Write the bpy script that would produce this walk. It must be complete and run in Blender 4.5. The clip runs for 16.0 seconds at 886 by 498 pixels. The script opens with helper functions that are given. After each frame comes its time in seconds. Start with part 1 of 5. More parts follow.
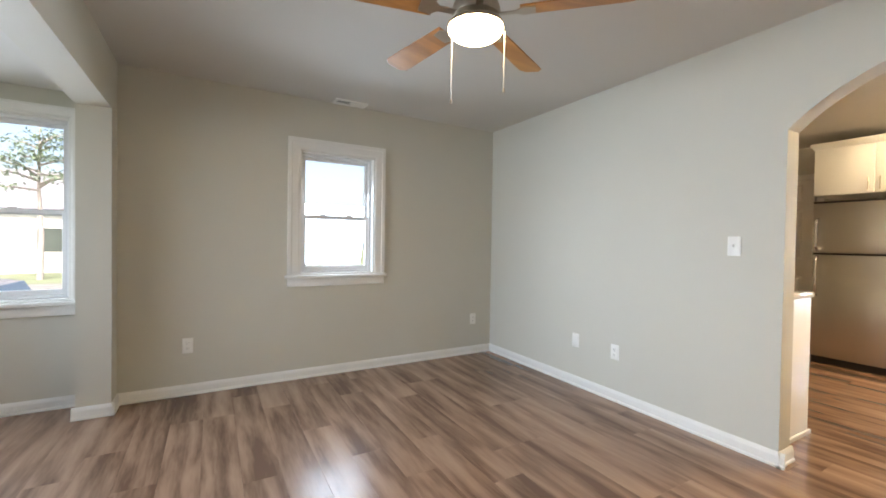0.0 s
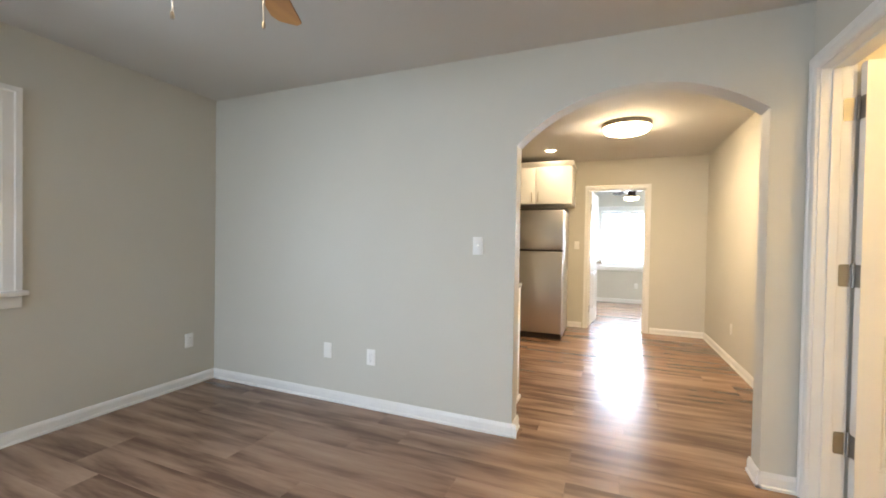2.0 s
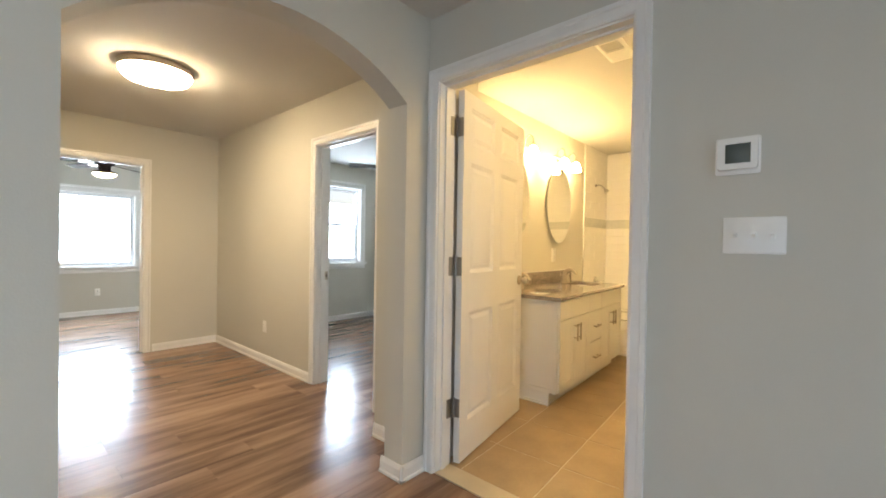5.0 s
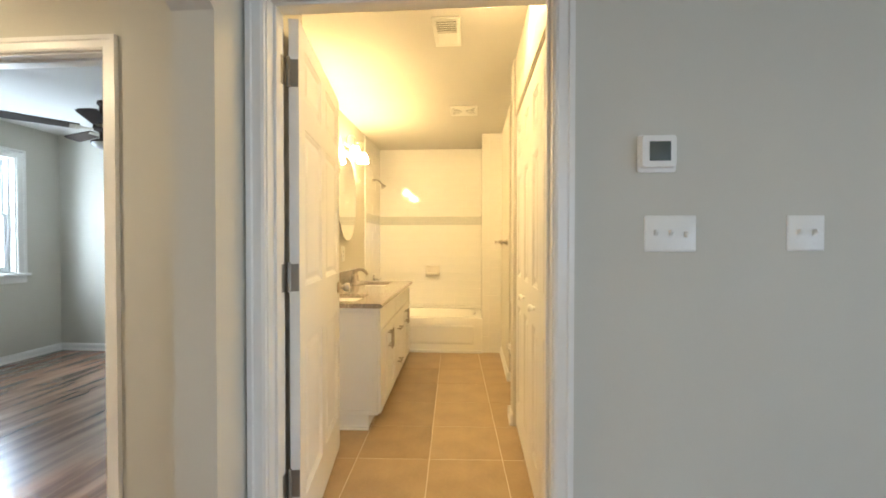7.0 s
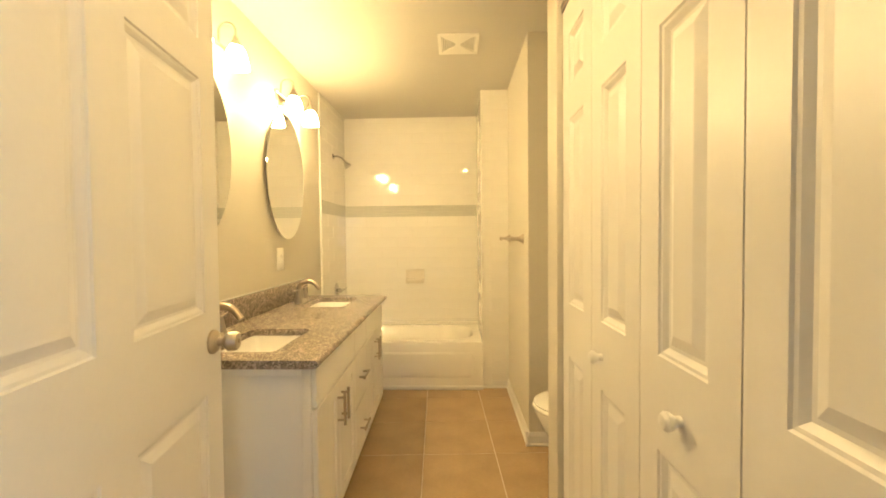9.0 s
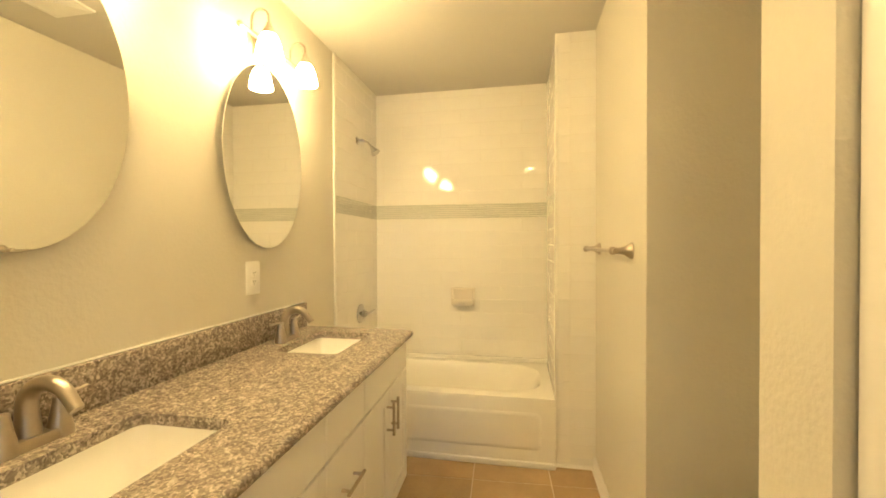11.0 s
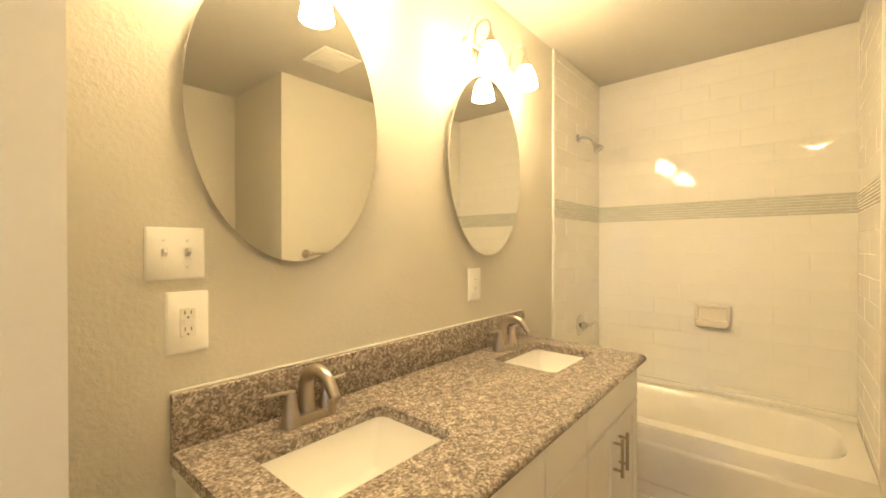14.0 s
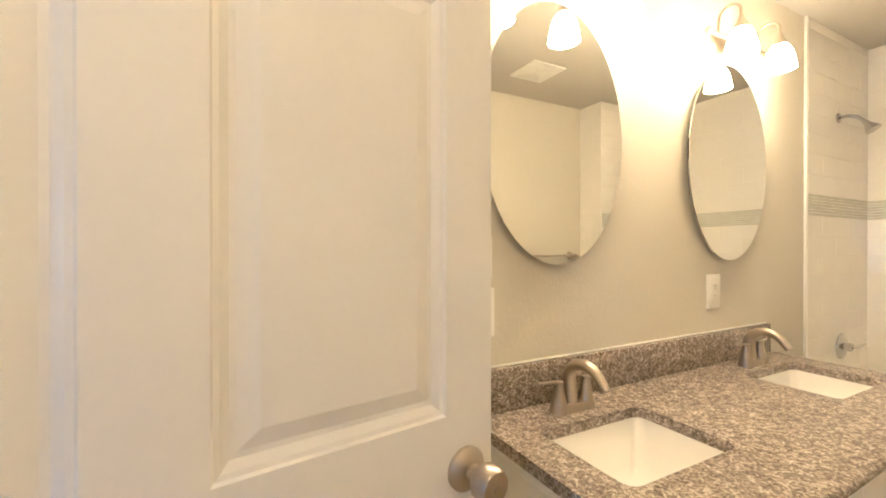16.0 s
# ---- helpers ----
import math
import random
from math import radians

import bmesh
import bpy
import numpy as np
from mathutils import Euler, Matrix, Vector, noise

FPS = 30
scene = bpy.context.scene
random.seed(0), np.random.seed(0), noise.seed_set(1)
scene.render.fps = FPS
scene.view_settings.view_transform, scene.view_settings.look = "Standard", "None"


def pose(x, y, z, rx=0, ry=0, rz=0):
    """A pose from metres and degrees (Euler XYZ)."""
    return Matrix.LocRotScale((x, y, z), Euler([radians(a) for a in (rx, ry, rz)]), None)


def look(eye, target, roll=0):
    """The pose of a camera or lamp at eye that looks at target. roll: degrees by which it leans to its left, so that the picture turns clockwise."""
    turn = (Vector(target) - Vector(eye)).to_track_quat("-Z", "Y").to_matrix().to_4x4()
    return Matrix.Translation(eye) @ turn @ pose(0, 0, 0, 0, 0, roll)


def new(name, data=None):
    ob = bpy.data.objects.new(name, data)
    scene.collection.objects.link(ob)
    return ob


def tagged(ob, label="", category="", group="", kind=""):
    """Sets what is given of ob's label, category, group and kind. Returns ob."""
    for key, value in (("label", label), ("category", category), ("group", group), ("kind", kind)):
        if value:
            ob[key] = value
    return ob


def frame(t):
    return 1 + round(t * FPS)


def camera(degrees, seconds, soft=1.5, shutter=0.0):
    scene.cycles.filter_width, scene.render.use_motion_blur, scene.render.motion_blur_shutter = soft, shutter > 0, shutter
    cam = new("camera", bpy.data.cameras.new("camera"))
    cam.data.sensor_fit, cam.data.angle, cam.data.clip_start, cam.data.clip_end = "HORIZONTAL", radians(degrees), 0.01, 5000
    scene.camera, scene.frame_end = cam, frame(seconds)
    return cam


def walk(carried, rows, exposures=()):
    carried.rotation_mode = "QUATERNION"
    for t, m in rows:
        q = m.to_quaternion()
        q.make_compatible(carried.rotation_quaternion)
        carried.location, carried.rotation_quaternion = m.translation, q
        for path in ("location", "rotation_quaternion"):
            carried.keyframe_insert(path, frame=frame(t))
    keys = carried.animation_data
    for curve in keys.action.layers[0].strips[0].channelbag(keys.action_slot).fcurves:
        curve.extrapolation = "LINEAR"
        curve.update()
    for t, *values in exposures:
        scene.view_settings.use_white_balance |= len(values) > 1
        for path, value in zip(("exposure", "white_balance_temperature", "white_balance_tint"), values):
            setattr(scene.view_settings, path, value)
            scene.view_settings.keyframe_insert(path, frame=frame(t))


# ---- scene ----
cam = camera(95.2, 16.0, soft=1.8)
PATH = [
    (0, (0.044, 0.459, 1.184), (1.036, 2.195, 1.15), 0.9),
    (0.5, (0.021, 0.568, 1.193), (1.251, 2.145, 1.161), 0.9),
    (1, (0.07, 0.666, 1.209), (1.542, 2.02, 1.168), 0.9),
    (1.5, (0.135, 0.763, 1.208), (1.805, 1.864, 1.172), 1.0),
    (2, (0.216, 0.891, 1.203), (2.065, 1.652, 1.172), 1.0),
    (2.5, (0.294, 1.019, 1.217), (2.26, 1.386, 1.186), 0.9),
    (3, (0.422, 1.158, 1.203), (2.42, 1.084, 1.176), 0.8),
    (3.5, (0.575, 1.301, 1.218), (2.519, 0.832, 1.188), 0.7),
    (4, (0.772, 1.458, 1.207), (2.569, 0.58, 1.18), 0.8),
    (4.5, (0.974, 1.529, 1.183), (2.565, 0.318, 1.167), 1.1),
    (5, (1.217, 1.568, 1.2), (2.537, 0.066, 1.18), 0.9),
    (5.2, (1.298, 1.571, 1.191), (2.517, -0.014, 1.177), 0.9),
    (7.3, (2.017, 1.214, 1.226), (2.073, -0.785, 1.183), 0.0),
    (7.5, (2.045, 1.123, 1.24), (2.082, -0.876, 1.183), 0.0),
    (8, (2.033, 0.766, 1.216), (2.079, -1.233, 1.166), -0.2),
    (8.5, (2.049, 0.436, 1.23), (2.099, -1.54, 1.17), -0.2),
    (8.7, (2.045, 0.312, 1.235), (2.098, -1.666, 1.176), -0.4),
    (10.8, (2.037, -0.778, 1.247), (2.343, -2.754, 1.219), -0.2),
    (11, (2.024, -0.831, 1.253), (2.397, -2.796, 1.229), -0.2),
    (11.5, (1.988, -0.922, 1.263), (2.505, -2.854, 1.242), -0.3),
    (12, (1.977, -0.973, 1.269), (2.635, -2.861, 1.251), -0.1),
    (12.5, (1.984, -0.997, 1.27), (2.79, -2.827, 1.255), -0.1),
    (13, (2.011, -1.0, 1.278), (2.985, -2.747, 1.261), -0.1),
    (13.5, (2.05, -0.978, 1.281), (3.194, -2.619, 1.265), -0.0),
    (14, (2.091, -0.937, 1.28), (3.393, -2.455, 1.266), -0.0),
    (14.5, (2.126, -0.884, 1.275), (3.566, -2.272, 1.268), -0.0),
    (15, (2.158, -0.813, 1.271), (3.739, -2.038, 1.27), -0.1),
    (15.5, (2.178, -0.741, 1.279), (3.862, -1.821, 1.274), 0.0),
    (16, (2.187, -0.648, 1.29), (3.964, -1.565, 1.283), 0.0),
]
EXPOSURES = [(0.0, 1.6, 6650, 15), (1.0, 1.66, 6700, 14), (1.5, 1.58, 6600, 14), (2.0, 1.42, 6550, 15), (2.5, 1.32, 6350, 14), (3.5, 1.22, 6250, 14), (4.5, 1.0, 6550, 14), (5.2, 0.97, 6450, 13), (7.5, 1.15, 6250, 11), (8.7, 0.92, 6450, 10), (12.0, 0.84, 6200, 9), (13.0, 0.86, 6000, 10), (14.5, 0.88, 5600, 17), (16.0, 0.88, 5050, 21)]
walk(cam, [(t, look(eye, target, roll)) for t, eye, target, roll in PATH], EXPOSURES)

# ---- world, sun and window light ----
world = bpy.data.worlds.new("world")
scene.world = world
world.use_nodes = True
wn = world.node_tree
sky = wn.nodes.new("ShaderNodeTexSky")
sky.sky_type, sky.sun_disc = "NISHITA", False
sky.sun_elevation, sky.sun_rotation = radians(42), radians(180)
sky.air_density, sky.dust_density = 1.0, 4.0
wn.links.new(sky.outputs[0], wn.nodes["Background"].inputs[0])
wn.nodes["Background"].inputs[1].default_value = 0.15
sun = new("sun", bpy.data.lights.new("sun", "SUN"))
sun.data.energy, sun.data.angle, sun.data.color = 5.0, radians(8), (1, 0.95, 0.88)
sun.matrix_world = look((0, -20, 18), (0, 0, 0))


def window_light(name, eye, target, w, h, power, colour=(0.69, 0.85, 1.0), spread=170):
    lamp = new(name, bpy.data.lights.new(name, "AREA"))
    lamp.data.shape, lamp.data.size, lamp.data.size_y = "RECTANGLE", w, h
    lamp.data.energy, lamp.data.color = power, colour
    lamp.data.spread = radians(spread)
    lamp.matrix_world = look(eye, target)
    return lamp


DAY_N, DAY_W, DAY_BED2, DAY_BED3 = 7.0, 9.5, 48, 24
window_light("daylight_north", (1.02, 4.20, 1.42), (1.02, 1.0, 0.1), 0.62, 1.0, DAY_N, spread=150)
window_light("daylight_alcove", (-1.54, 4.36, 1.40), (-0.9, 1.0, 0.0), 0.48, 1.1, DAY_N, spread=150)
window_light("daylight_bay", (-2.5, 2.7, 1.4), (2.7, 2.4, 0.6), 1.9, 1.2, DAY_W, spread=86)
window_light("daylight_bedroom", (9.74, 0.48, 1.36), (0, 0.48, 1.1), 1.2, 1.2, DAY_BED2)
window_light("daylight_side_bedroom", (6.74, -2.24, 1.45), (0, -2.24, 1.0), 0.5, 1.1, DAY_BED3)

# ---- materials ----


def mat(name, col, rough=0.5, metal=0.0, var=0.06, scale=2.5, bump=0.0, bscale=180.0, rvar=0.05, spec=0.5, coat=0.0):
    m = bpy.data.materials.new(name)
    m.use_nodes = True
    t = m.node_tree
    b = t.nodes["Principled BSDF"]
    b.inputs["Metallic"].default_value = metal
    b.inputs["Specular IOR Level"].default_value = spec
    b.inputs["Coat Weight"].default_value = coat
    co = t.nodes.new("ShaderNodeTexCoord")
    big = t.nodes.new("ShaderNodeTexNoise")
    big.inputs["Scale"].default_value, big.inputs["Detail"].default_value = scale, 3
    fine = t.nodes.new("ShaderNodeTexNoise")
    fine.inputs["Scale"].default_value, fine.inputs["Detail"].default_value = bscale, 2
    t.links.new(co.outputs["Object"], big.inputs["Vector"])
    t.links.new(co.outputs["Object"], fine.inputs["Vector"])
    add = t.nodes.new("ShaderNodeMath")
    add.operation = "ADD"
    half = t.nodes.new("ShaderNodeMath")
    half.operation, half.inputs[1].default_value = "MULTIPLY", 0.35
    t.links.new(fine.outputs["Fac"], half.inputs[0])
    t.links.new(big.outputs["Fac"], add.inputs[0])
    t.links.new(half.outputs[0], add.inputs[1])
    ramp = t.nodes.new("ShaderNodeValToRGB")
    e = ramp.color_ramp.elements
    e[0].position, e[1].position = 0.42, 0.95
    e[0].color = (*[c * (1 - var) for c in col], 1)
    e[1].color = (*[min(1, c * (1 + var)) for c in col], 1)
    t.links.new(add.outputs[0], ramp.inputs[0])
    t.links.new(ramp.outputs[0], b.inputs["Base Color"])
    mr = t.nodes.new("ShaderNodeMapRange")
    mr.inputs["To Min"].default_value, mr.inputs["To Max"].default_value = max(0.0, rough - rvar), min(1, rough + rvar)
    t.links.new(big.outputs["Fac"], mr.inputs["Value"])
    t.links.new(mr.outputs[0], b.inputs["Roughness"])
    if bump:
        bp = t.nodes.new("ShaderNodeBump")
        bp.inputs["Strength"].default_value, bp.inputs["Distance"].default_value = bump, 0.003
        t.links.new(fine.outputs["Fac"], bp.inputs["Height"])
        t.links.new(bp.outputs[0], b.inputs["Normal"])
    return m


def wood(name, dark, mid, light, rough, along=1, per_piece=0.16):
    """Printed wood grain that runs along one axis, shifted from piece to piece."""
    m = bpy.data.materials.new(name)
    m.use_nodes = True
    t = m.node_tree
    b = t.nodes["Principled BSDF"]
    co, info = t.nodes.new("ShaderNodeTexCoord"), t.nodes.new("ShaderNodeObjectInfo")
    mp = t.nodes.new("ShaderNodeMapping")
    k = [15.0, 15.0, 15.0]
    k[along] = 1.7
    mp.inputs["Scale"].default_value = k
    sh = t.nodes.new("ShaderNodeVectorMath")
    sh.operation = "SCALE"
    sh.inputs[0].default_value = (31.0, 17.0, 9.0)
    t.links.new(info.outputs["Random"], sh.inputs["Scale"])
    t.links.new(co.outputs["Object"], mp.inputs["Vector"])
    ad = t.nodes.new("ShaderNodeVectorMath")
    t.links.new(mp.outputs[0], ad.inputs[0])
    t.links.new(sh.outputs[0], ad.inputs[1])
    n1, n2 = t.nodes.new("ShaderNodeTexNoise"), t.nodes.new("ShaderNodeTexNoise")
    n1.inputs["Scale"].default_value, n1.inputs["Detail"].default_value, n1.inputs["Distortion"].default_value = 0.75, 4.5, 0.2
    n2.inputs["Scale"].default_value, n2.inputs["Detail"].default_value = 5.5, 4
    t.links.new(ad.outputs[0], n1.inputs["Vector"])
    t.links.new(ad.outputs[0], n2.inputs["Vector"])
    mx = t.nodes.new("ShaderNodeMath")
    mx.operation, mx.inputs[1].default_value = "MULTIPLY_ADD", 0.15
    t.links.new(n2.outputs["Fac"], mx.inputs[0])
    t.links.new(n1.outputs["Fac"], mx.inputs[2])
    pc = t.nodes.new("ShaderNodeMapRange")
    pc.inputs["To Min"].default_value, pc.inputs["To Max"].default_value = -0.10 - per_piece, -0.10 + per_piece
    t.links.new(info.outputs["Random"], pc.inputs["Value"])
    sm = t.nodes.new("ShaderNodeMath")
    t.links.new(mx.outputs[0], sm.inputs[0])
    t.links.new(pc.outputs[0], sm.inputs[1])
    ramp = t.nodes.new("ShaderNodeValToRGB")
    e = ramp.color_ramp.elements
    e[0].position, e[1].position = 0.31, 0.76
    e[0].color, e[1].color = (*dark, 1), (*light, 1)
    e.new(0.5).color = (*mid, 1)
    t.links.new(sm.outputs[0], ramp.inputs[0])
    t.links.new(ramp.outputs[0], b.inputs["Base Color"])
    rr = t.nodes.new("ShaderNodeMapRange")
    rr.inputs["To Min"].default_value, rr.inputs["To Max"].default_value = rough - 0.06, rough + 0.08
    t.links.new(n1.outputs["Fac"], rr.inputs["Value"])
    t.links.new(rr.outputs[0], b.inputs["Roughness"])
    bp = t.nodes.new("ShaderNodeBump")
    bp.inputs["Strength"].default_value, bp.inputs["Distance"].default_value = 0.12, 0.002
    t.links.new(n2.outputs["Fac"], bp.inputs["Height"])
    t.links.new(bp.outputs[0], b.inputs["Normal"])
    return m


def granite(name):
    m = bpy.data.materials.new(name)
    m.use_nodes = True
    t = m.node_tree
    b = t.nodes["Principled BSDF"]
    co = t.nodes.new("ShaderNodeTexCoord")
    v1, v2, n = t.nodes.new("ShaderNodeTexVoronoi"), t.nodes.new("ShaderNodeTexVoronoi"), t.nodes.new("ShaderNodeTexNoise")
    v1.inputs["Scale"].default_value, v2.inputs["Scale"].default_value = 190, 62
    n.inputs["Scale"].default_value, n.inputs["Detail"].default_value = 60, 5
    wob = t.nodes.new("ShaderNodeVectorMath")
    wob.operation = "MULTIPLY_ADD"
    wob.inputs[1].default_value = (0.02, 0.02, 0.02)
    t.links.new(co.outputs["Object"], n.inputs["Vector"])
    t.links.new(n.outputs["Color"], wob.inputs[0])
    t.links.new(co.outputs["Object"], wob.inputs[2])
    for v in (v1, v2):
        t.links.new(wob.outputs[0], v.inputs["Vector"])
    bw = t.nodes.new("ShaderNodeRGBToBW")
    t.links.new(v1.outputs["Color"], bw.inputs[0])
    r1 = t.nodes.new("ShaderNodeValToRGB")
    e = r1.color_ramp.elements
    e[0].position, e[1].position = 0.2, 0.8
    e[0].color, e[1].color = (0.175, 0.150, 0.135, 1), (0.50, 0.45, 0.40, 1)
    e.new(0.42).color = (0.245, 0.212, 0.190, 1)
    e.new(0.6).color = (0.335, 0.296, 0.263, 1)
    t.links.new(bw.outputs[0], r1.inputs[0])
    bw2 = t.nodes.new("ShaderNodeRGBToBW")
    t.links.new(v2.outputs["Color"], bw2.inputs[0])
    r2 = t.nodes.new("ShaderNodeValToRGB")
    r2.color_ramp.elements[0].position, r2.color_ramp.elements[1].position = 0.3, 0.75
    r2.color_ramp.elements[0].color, r2.color_ramp.elements[1].color = (0.80, 0.77, 0.75, 1), (1.15, 1.13, 1.08, 1)
    t.links.new(bw2.outputs[0], r2.inputs[0])
    mul = t.nodes.new("ShaderNodeMix")
    mul.data_type, mul.blend_type = "RGBA", "MULTIPLY"
    mul.inputs[0].default_value = 1.0
    t.links.new(r1.outputs[0], mul.inputs[6])
    t.links.new(r2.outputs[0], mul.inputs[7])
    t.links.new(mul.outputs[2], b.inputs["Base Color"])
    b.inputs["Roughness"].default_value = 0.12
    return m


def glow(name, col, strength):
    m = bpy.data.materials.new(name)
    m.use_nodes = True
    b = m.node_tree.nodes["Principled BSDF"]
    b.inputs["Base Color"].default_value = (0.85, 0.83, 0.78, 1)
    b.inputs["Emission Color"].default_value = (*col, 1)
    b.inputs["Emission Strength"].default_value = strength
    b.inputs["Roughness"].default_value = 0.35
    return m


def glass(name):
    m = bpy.data.materials.new(name)
    m.use_nodes = True
    b = m.node_tree.nodes["Principled BSDF"]
    b.inputs["Transmission Weight"].default_value, b.inputs["Roughness"].default_value, b.inputs["IOR"].default_value = 1.0, 0.0, 1.02
    return m


WARM = (1.0, 0.70, 0.30)
M = {
    "wall": mat("wall_paint", (0.595, 0.575, 0.505), 0.62, var=0.025, scale=1.3, bump=0.16, bscale=150, spec=0.35),
    "bath_wall": mat("textured_wall_paint", (0.66, 0.63, 0.55), 0.55, var=0.03, scale=1.3, bump=0.38, bscale=90, spec=0.4),
    "ceiling": mat("ceiling_paint", (0.62, 0.60, 0.56), 0.8, var=0.03, scale=1.1, bump=0.2, bscale=110, spec=0.2),
    "trim": mat("trim_paint", (0.80, 0.79, 0.76), 0.32, var=0.03, scale=5, bump=0.02, bscale=60),
    "door": mat("door_paint", (0.80, 0.785, 0.75), 0.33, var=0.025, scale=4, bump=0.03, bscale=90),
    "vinyl": mat("window_vinyl", (0.78, 0.79, 0.80), 0.38, var=0.03),
    "plate": mat("plate_plastic", (0.84, 0.83, 0.79), 0.3, var=0.02, scale=20),
    "floor_wood": wood("vinyl_plank", (0.125, 0.070, 0.045), (0.275, 0.168, 0.110), (0.385, 0.252, 0.172), 0.21, per_piece=0.085),
    "oak": wood("oak_blade", (0.30, 0.13, 0.03), (0.45, 0.21, 0.055), (0.55, 0.28, 0.085), 0.38, along=0, per_piece=0.05),
    "dark_blade": mat("dark_blade", (0.055, 0.04, 0.032), 0.8, spec=0.06),
    "tile_floor": mat("floor_tile", (0.42, 0.30, 0.17), 0.42, var=0.14, scale=5, bump=0.05, bscale=80),
    "grout": mat("grout", (0.76, 0.69, 0.56), 0.85, var=0.08, bump=0.2, bscale=300),
    "tile_wall": mat("glazed_tile", (0.88, 0.86, 0.81), 0.045, var=0.02, scale=6, rvar=0.03),
    "grout_wall": mat("wall_grout", (0.80, 0.77, 0.70), 0.8, var=0.05),
    "band": mat("glass_mosaic", (0.63, 0.64, 0.59), 0.08, var=0.09, scale=14),
    "porcelain": mat("porcelain", (0.88, 0.87, 0.84), 0.08, var=0.015, rvar=0.02),
    "ceramic": mat("soap_ceramic", (0.82, 0.77, 0.68), 0.2, var=0.03),
    "enamel": mat("tub_enamel", (0.87, 0.85, 0.79), 0.14, var=0.02, rvar=0.03),
    "cabinet": mat("cabinet_paint", (0.86, 0.85, 0.81), 0.35, var=0.02, scale=4),
    "granite": granite("granite"),
    "nickel": mat("brushed_nickel", (0.49, 0.435, 0.36), 0.33, metal=1, var=0.05, scale=30),
    "chrome": mat("chrome", (0.55, 0.55, 0.55), 0.10, metal=1, var=0.02, rvar=0.02),
    "hinge_steel": mat("satin_hinge_steel", (0.33, 0.315, 0.29), 0.42, metal=1, var=0.06, scale=30),
    "steel": mat("stainless_steel", (0.60, 0.585, 0.565), 0.31, metal=1, var=0.015, scale=1),
    "black": mat("black_plastic", (0.02, 0.02, 0.02), 0.5),
    "duct": mat("duct_inside", (0.11, 0.10, 0.085), 0.8),
    "screen": mat("display_glass", (0.07, 0.09, 0.08), 0.4),
    "dark_gap": mat("dark_void", (0.03, 0.025, 0.02), 0.9),
    "mirror": mat("mirror_silver", (0.88, 0.89, 0.87), 0.0, metal=1, var=0.0, rvar=0.0),
    "glass": glass("window_glass"),
    "shade": glow("frosted_shade", WARM, 72.0),
    "fan_bowl": glow("fan_bowl_glass", (1.0, 0.76, 0.42), 13.0),
    "hall_bowl": glow("hall_diffuser", (1.0, 0.78, 0.47), 48.0),
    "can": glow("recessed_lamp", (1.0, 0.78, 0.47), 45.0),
    # glow of the added bathroom fill lamp, not a known fitting
    "bath_fill": glow("bath_fill_glow", WARM, 66.0),
    "threshold": mat("threshold_stone", (0.62, 0.54, 0.40), 0.3, var=0.1, scale=8),
    "lawn": mat("lawn", (0.17, 0.20, 0.11), 0.9, var=0.3, scale=1.2, bump=0.6, bscale=40),
    "asphalt": mat("asphalt", (0.22, 0.22, 0.21), 0.85, var=0.15, bump=0.4, bscale=90),
    "concrete": mat("concrete", (0.52, 0.51, 0.49), 0.85, var=0.08, bump=0.3, bscale=120),
    "bark": mat("bark", (0.30, 0.275, 0.25), 0.9, var=0.3, scale=6, bump=0.8, bscale=25),
    "leaf": mat("foliage", (0.15, 0.20, 0.13), 0.7, var=0.4, scale=5),
    "siding": mat("house_siding", (0.62, 0.64, 0.64), 0.7, var=0.05),
    "roof": mat("roof_shingle", (0.22, 0.22, 0.24), 0.9, var=0.2, scale=8),
    "car_paint": mat("car_paint", (0.03, 0.035, 0.045), 0.18, var=0.05, coat=0.6),
    "rubber": mat("rubber", (0.02, 0.02, 0.02), 0.8),
}

# ---- mesh helpers ----


def finish(ob, smooth):
    if smooth:
        ob.data.shade_smooth()
        ob.data.set_sharp_from_angle(angle=radians(35))
    return ob


def mesh_of(name, bm, material, smooth=True):
    bmesh.ops.recalc_face_normals(bm, faces=bm.faces)
    me = bpy.data.meshes.new(name)
    bm.to_mesh(me)
    bm.free()
    me.materials.append(M[material])
    return me


def part(name, bm, material, parent, label="", smooth=True):
    ob = new(name, mesh_of(name, bm, material))
    ob.parent = parent
    if label:
        tagged(ob, label)
    return finish(ob, smooth)


def thing(name, label, category, m=None, group="", kind=""):
    ob = new(name)
    ob.empty_display_size = 0.1
    if m is not None:
        ob.matrix_basis = m
    return tagged(ob, label, category, group, kind)


def solid(name, bm, material, label, category="", kind="structure", smooth=True):
    ob = new(name, mesh_of(name, bm, material))
    tagged(ob, label, category, kind=kind)
    return finish(ob, smooth)


def box(bm, x0, x1, y0, y1, z0, z1, bevel=0.0, seg=2):
    x0, x1, y0, y1, z0, z1 = min(x0, x1), max(x0, x1), min(y0, y1), max(y0, y1), min(z0, z1), max(z0, z1)
    g = bmesh.ops.create_cube(bm, size=1.0, matrix=Matrix.Translation(((x0 + x1) / 2, (y0 + y1) / 2, (z0 + z1) / 2)) @ Matrix.Diagonal((x1 - x0, y1 - y0, z1 - z0, 1)))
    if bevel:
        edges = list({e for v in g["verts"] for e in v.link_edges})
        bmesh.ops.bevel(bm, geom=edges, offset=bevel, segments=seg, affect="EDGES", profile=0.5)
    return bm


def boxes(*specs, bevel=0.0):
    bm = bmesh.new()
    for s in specs:
        box(bm, *s, bevel=bevel)
    return bm


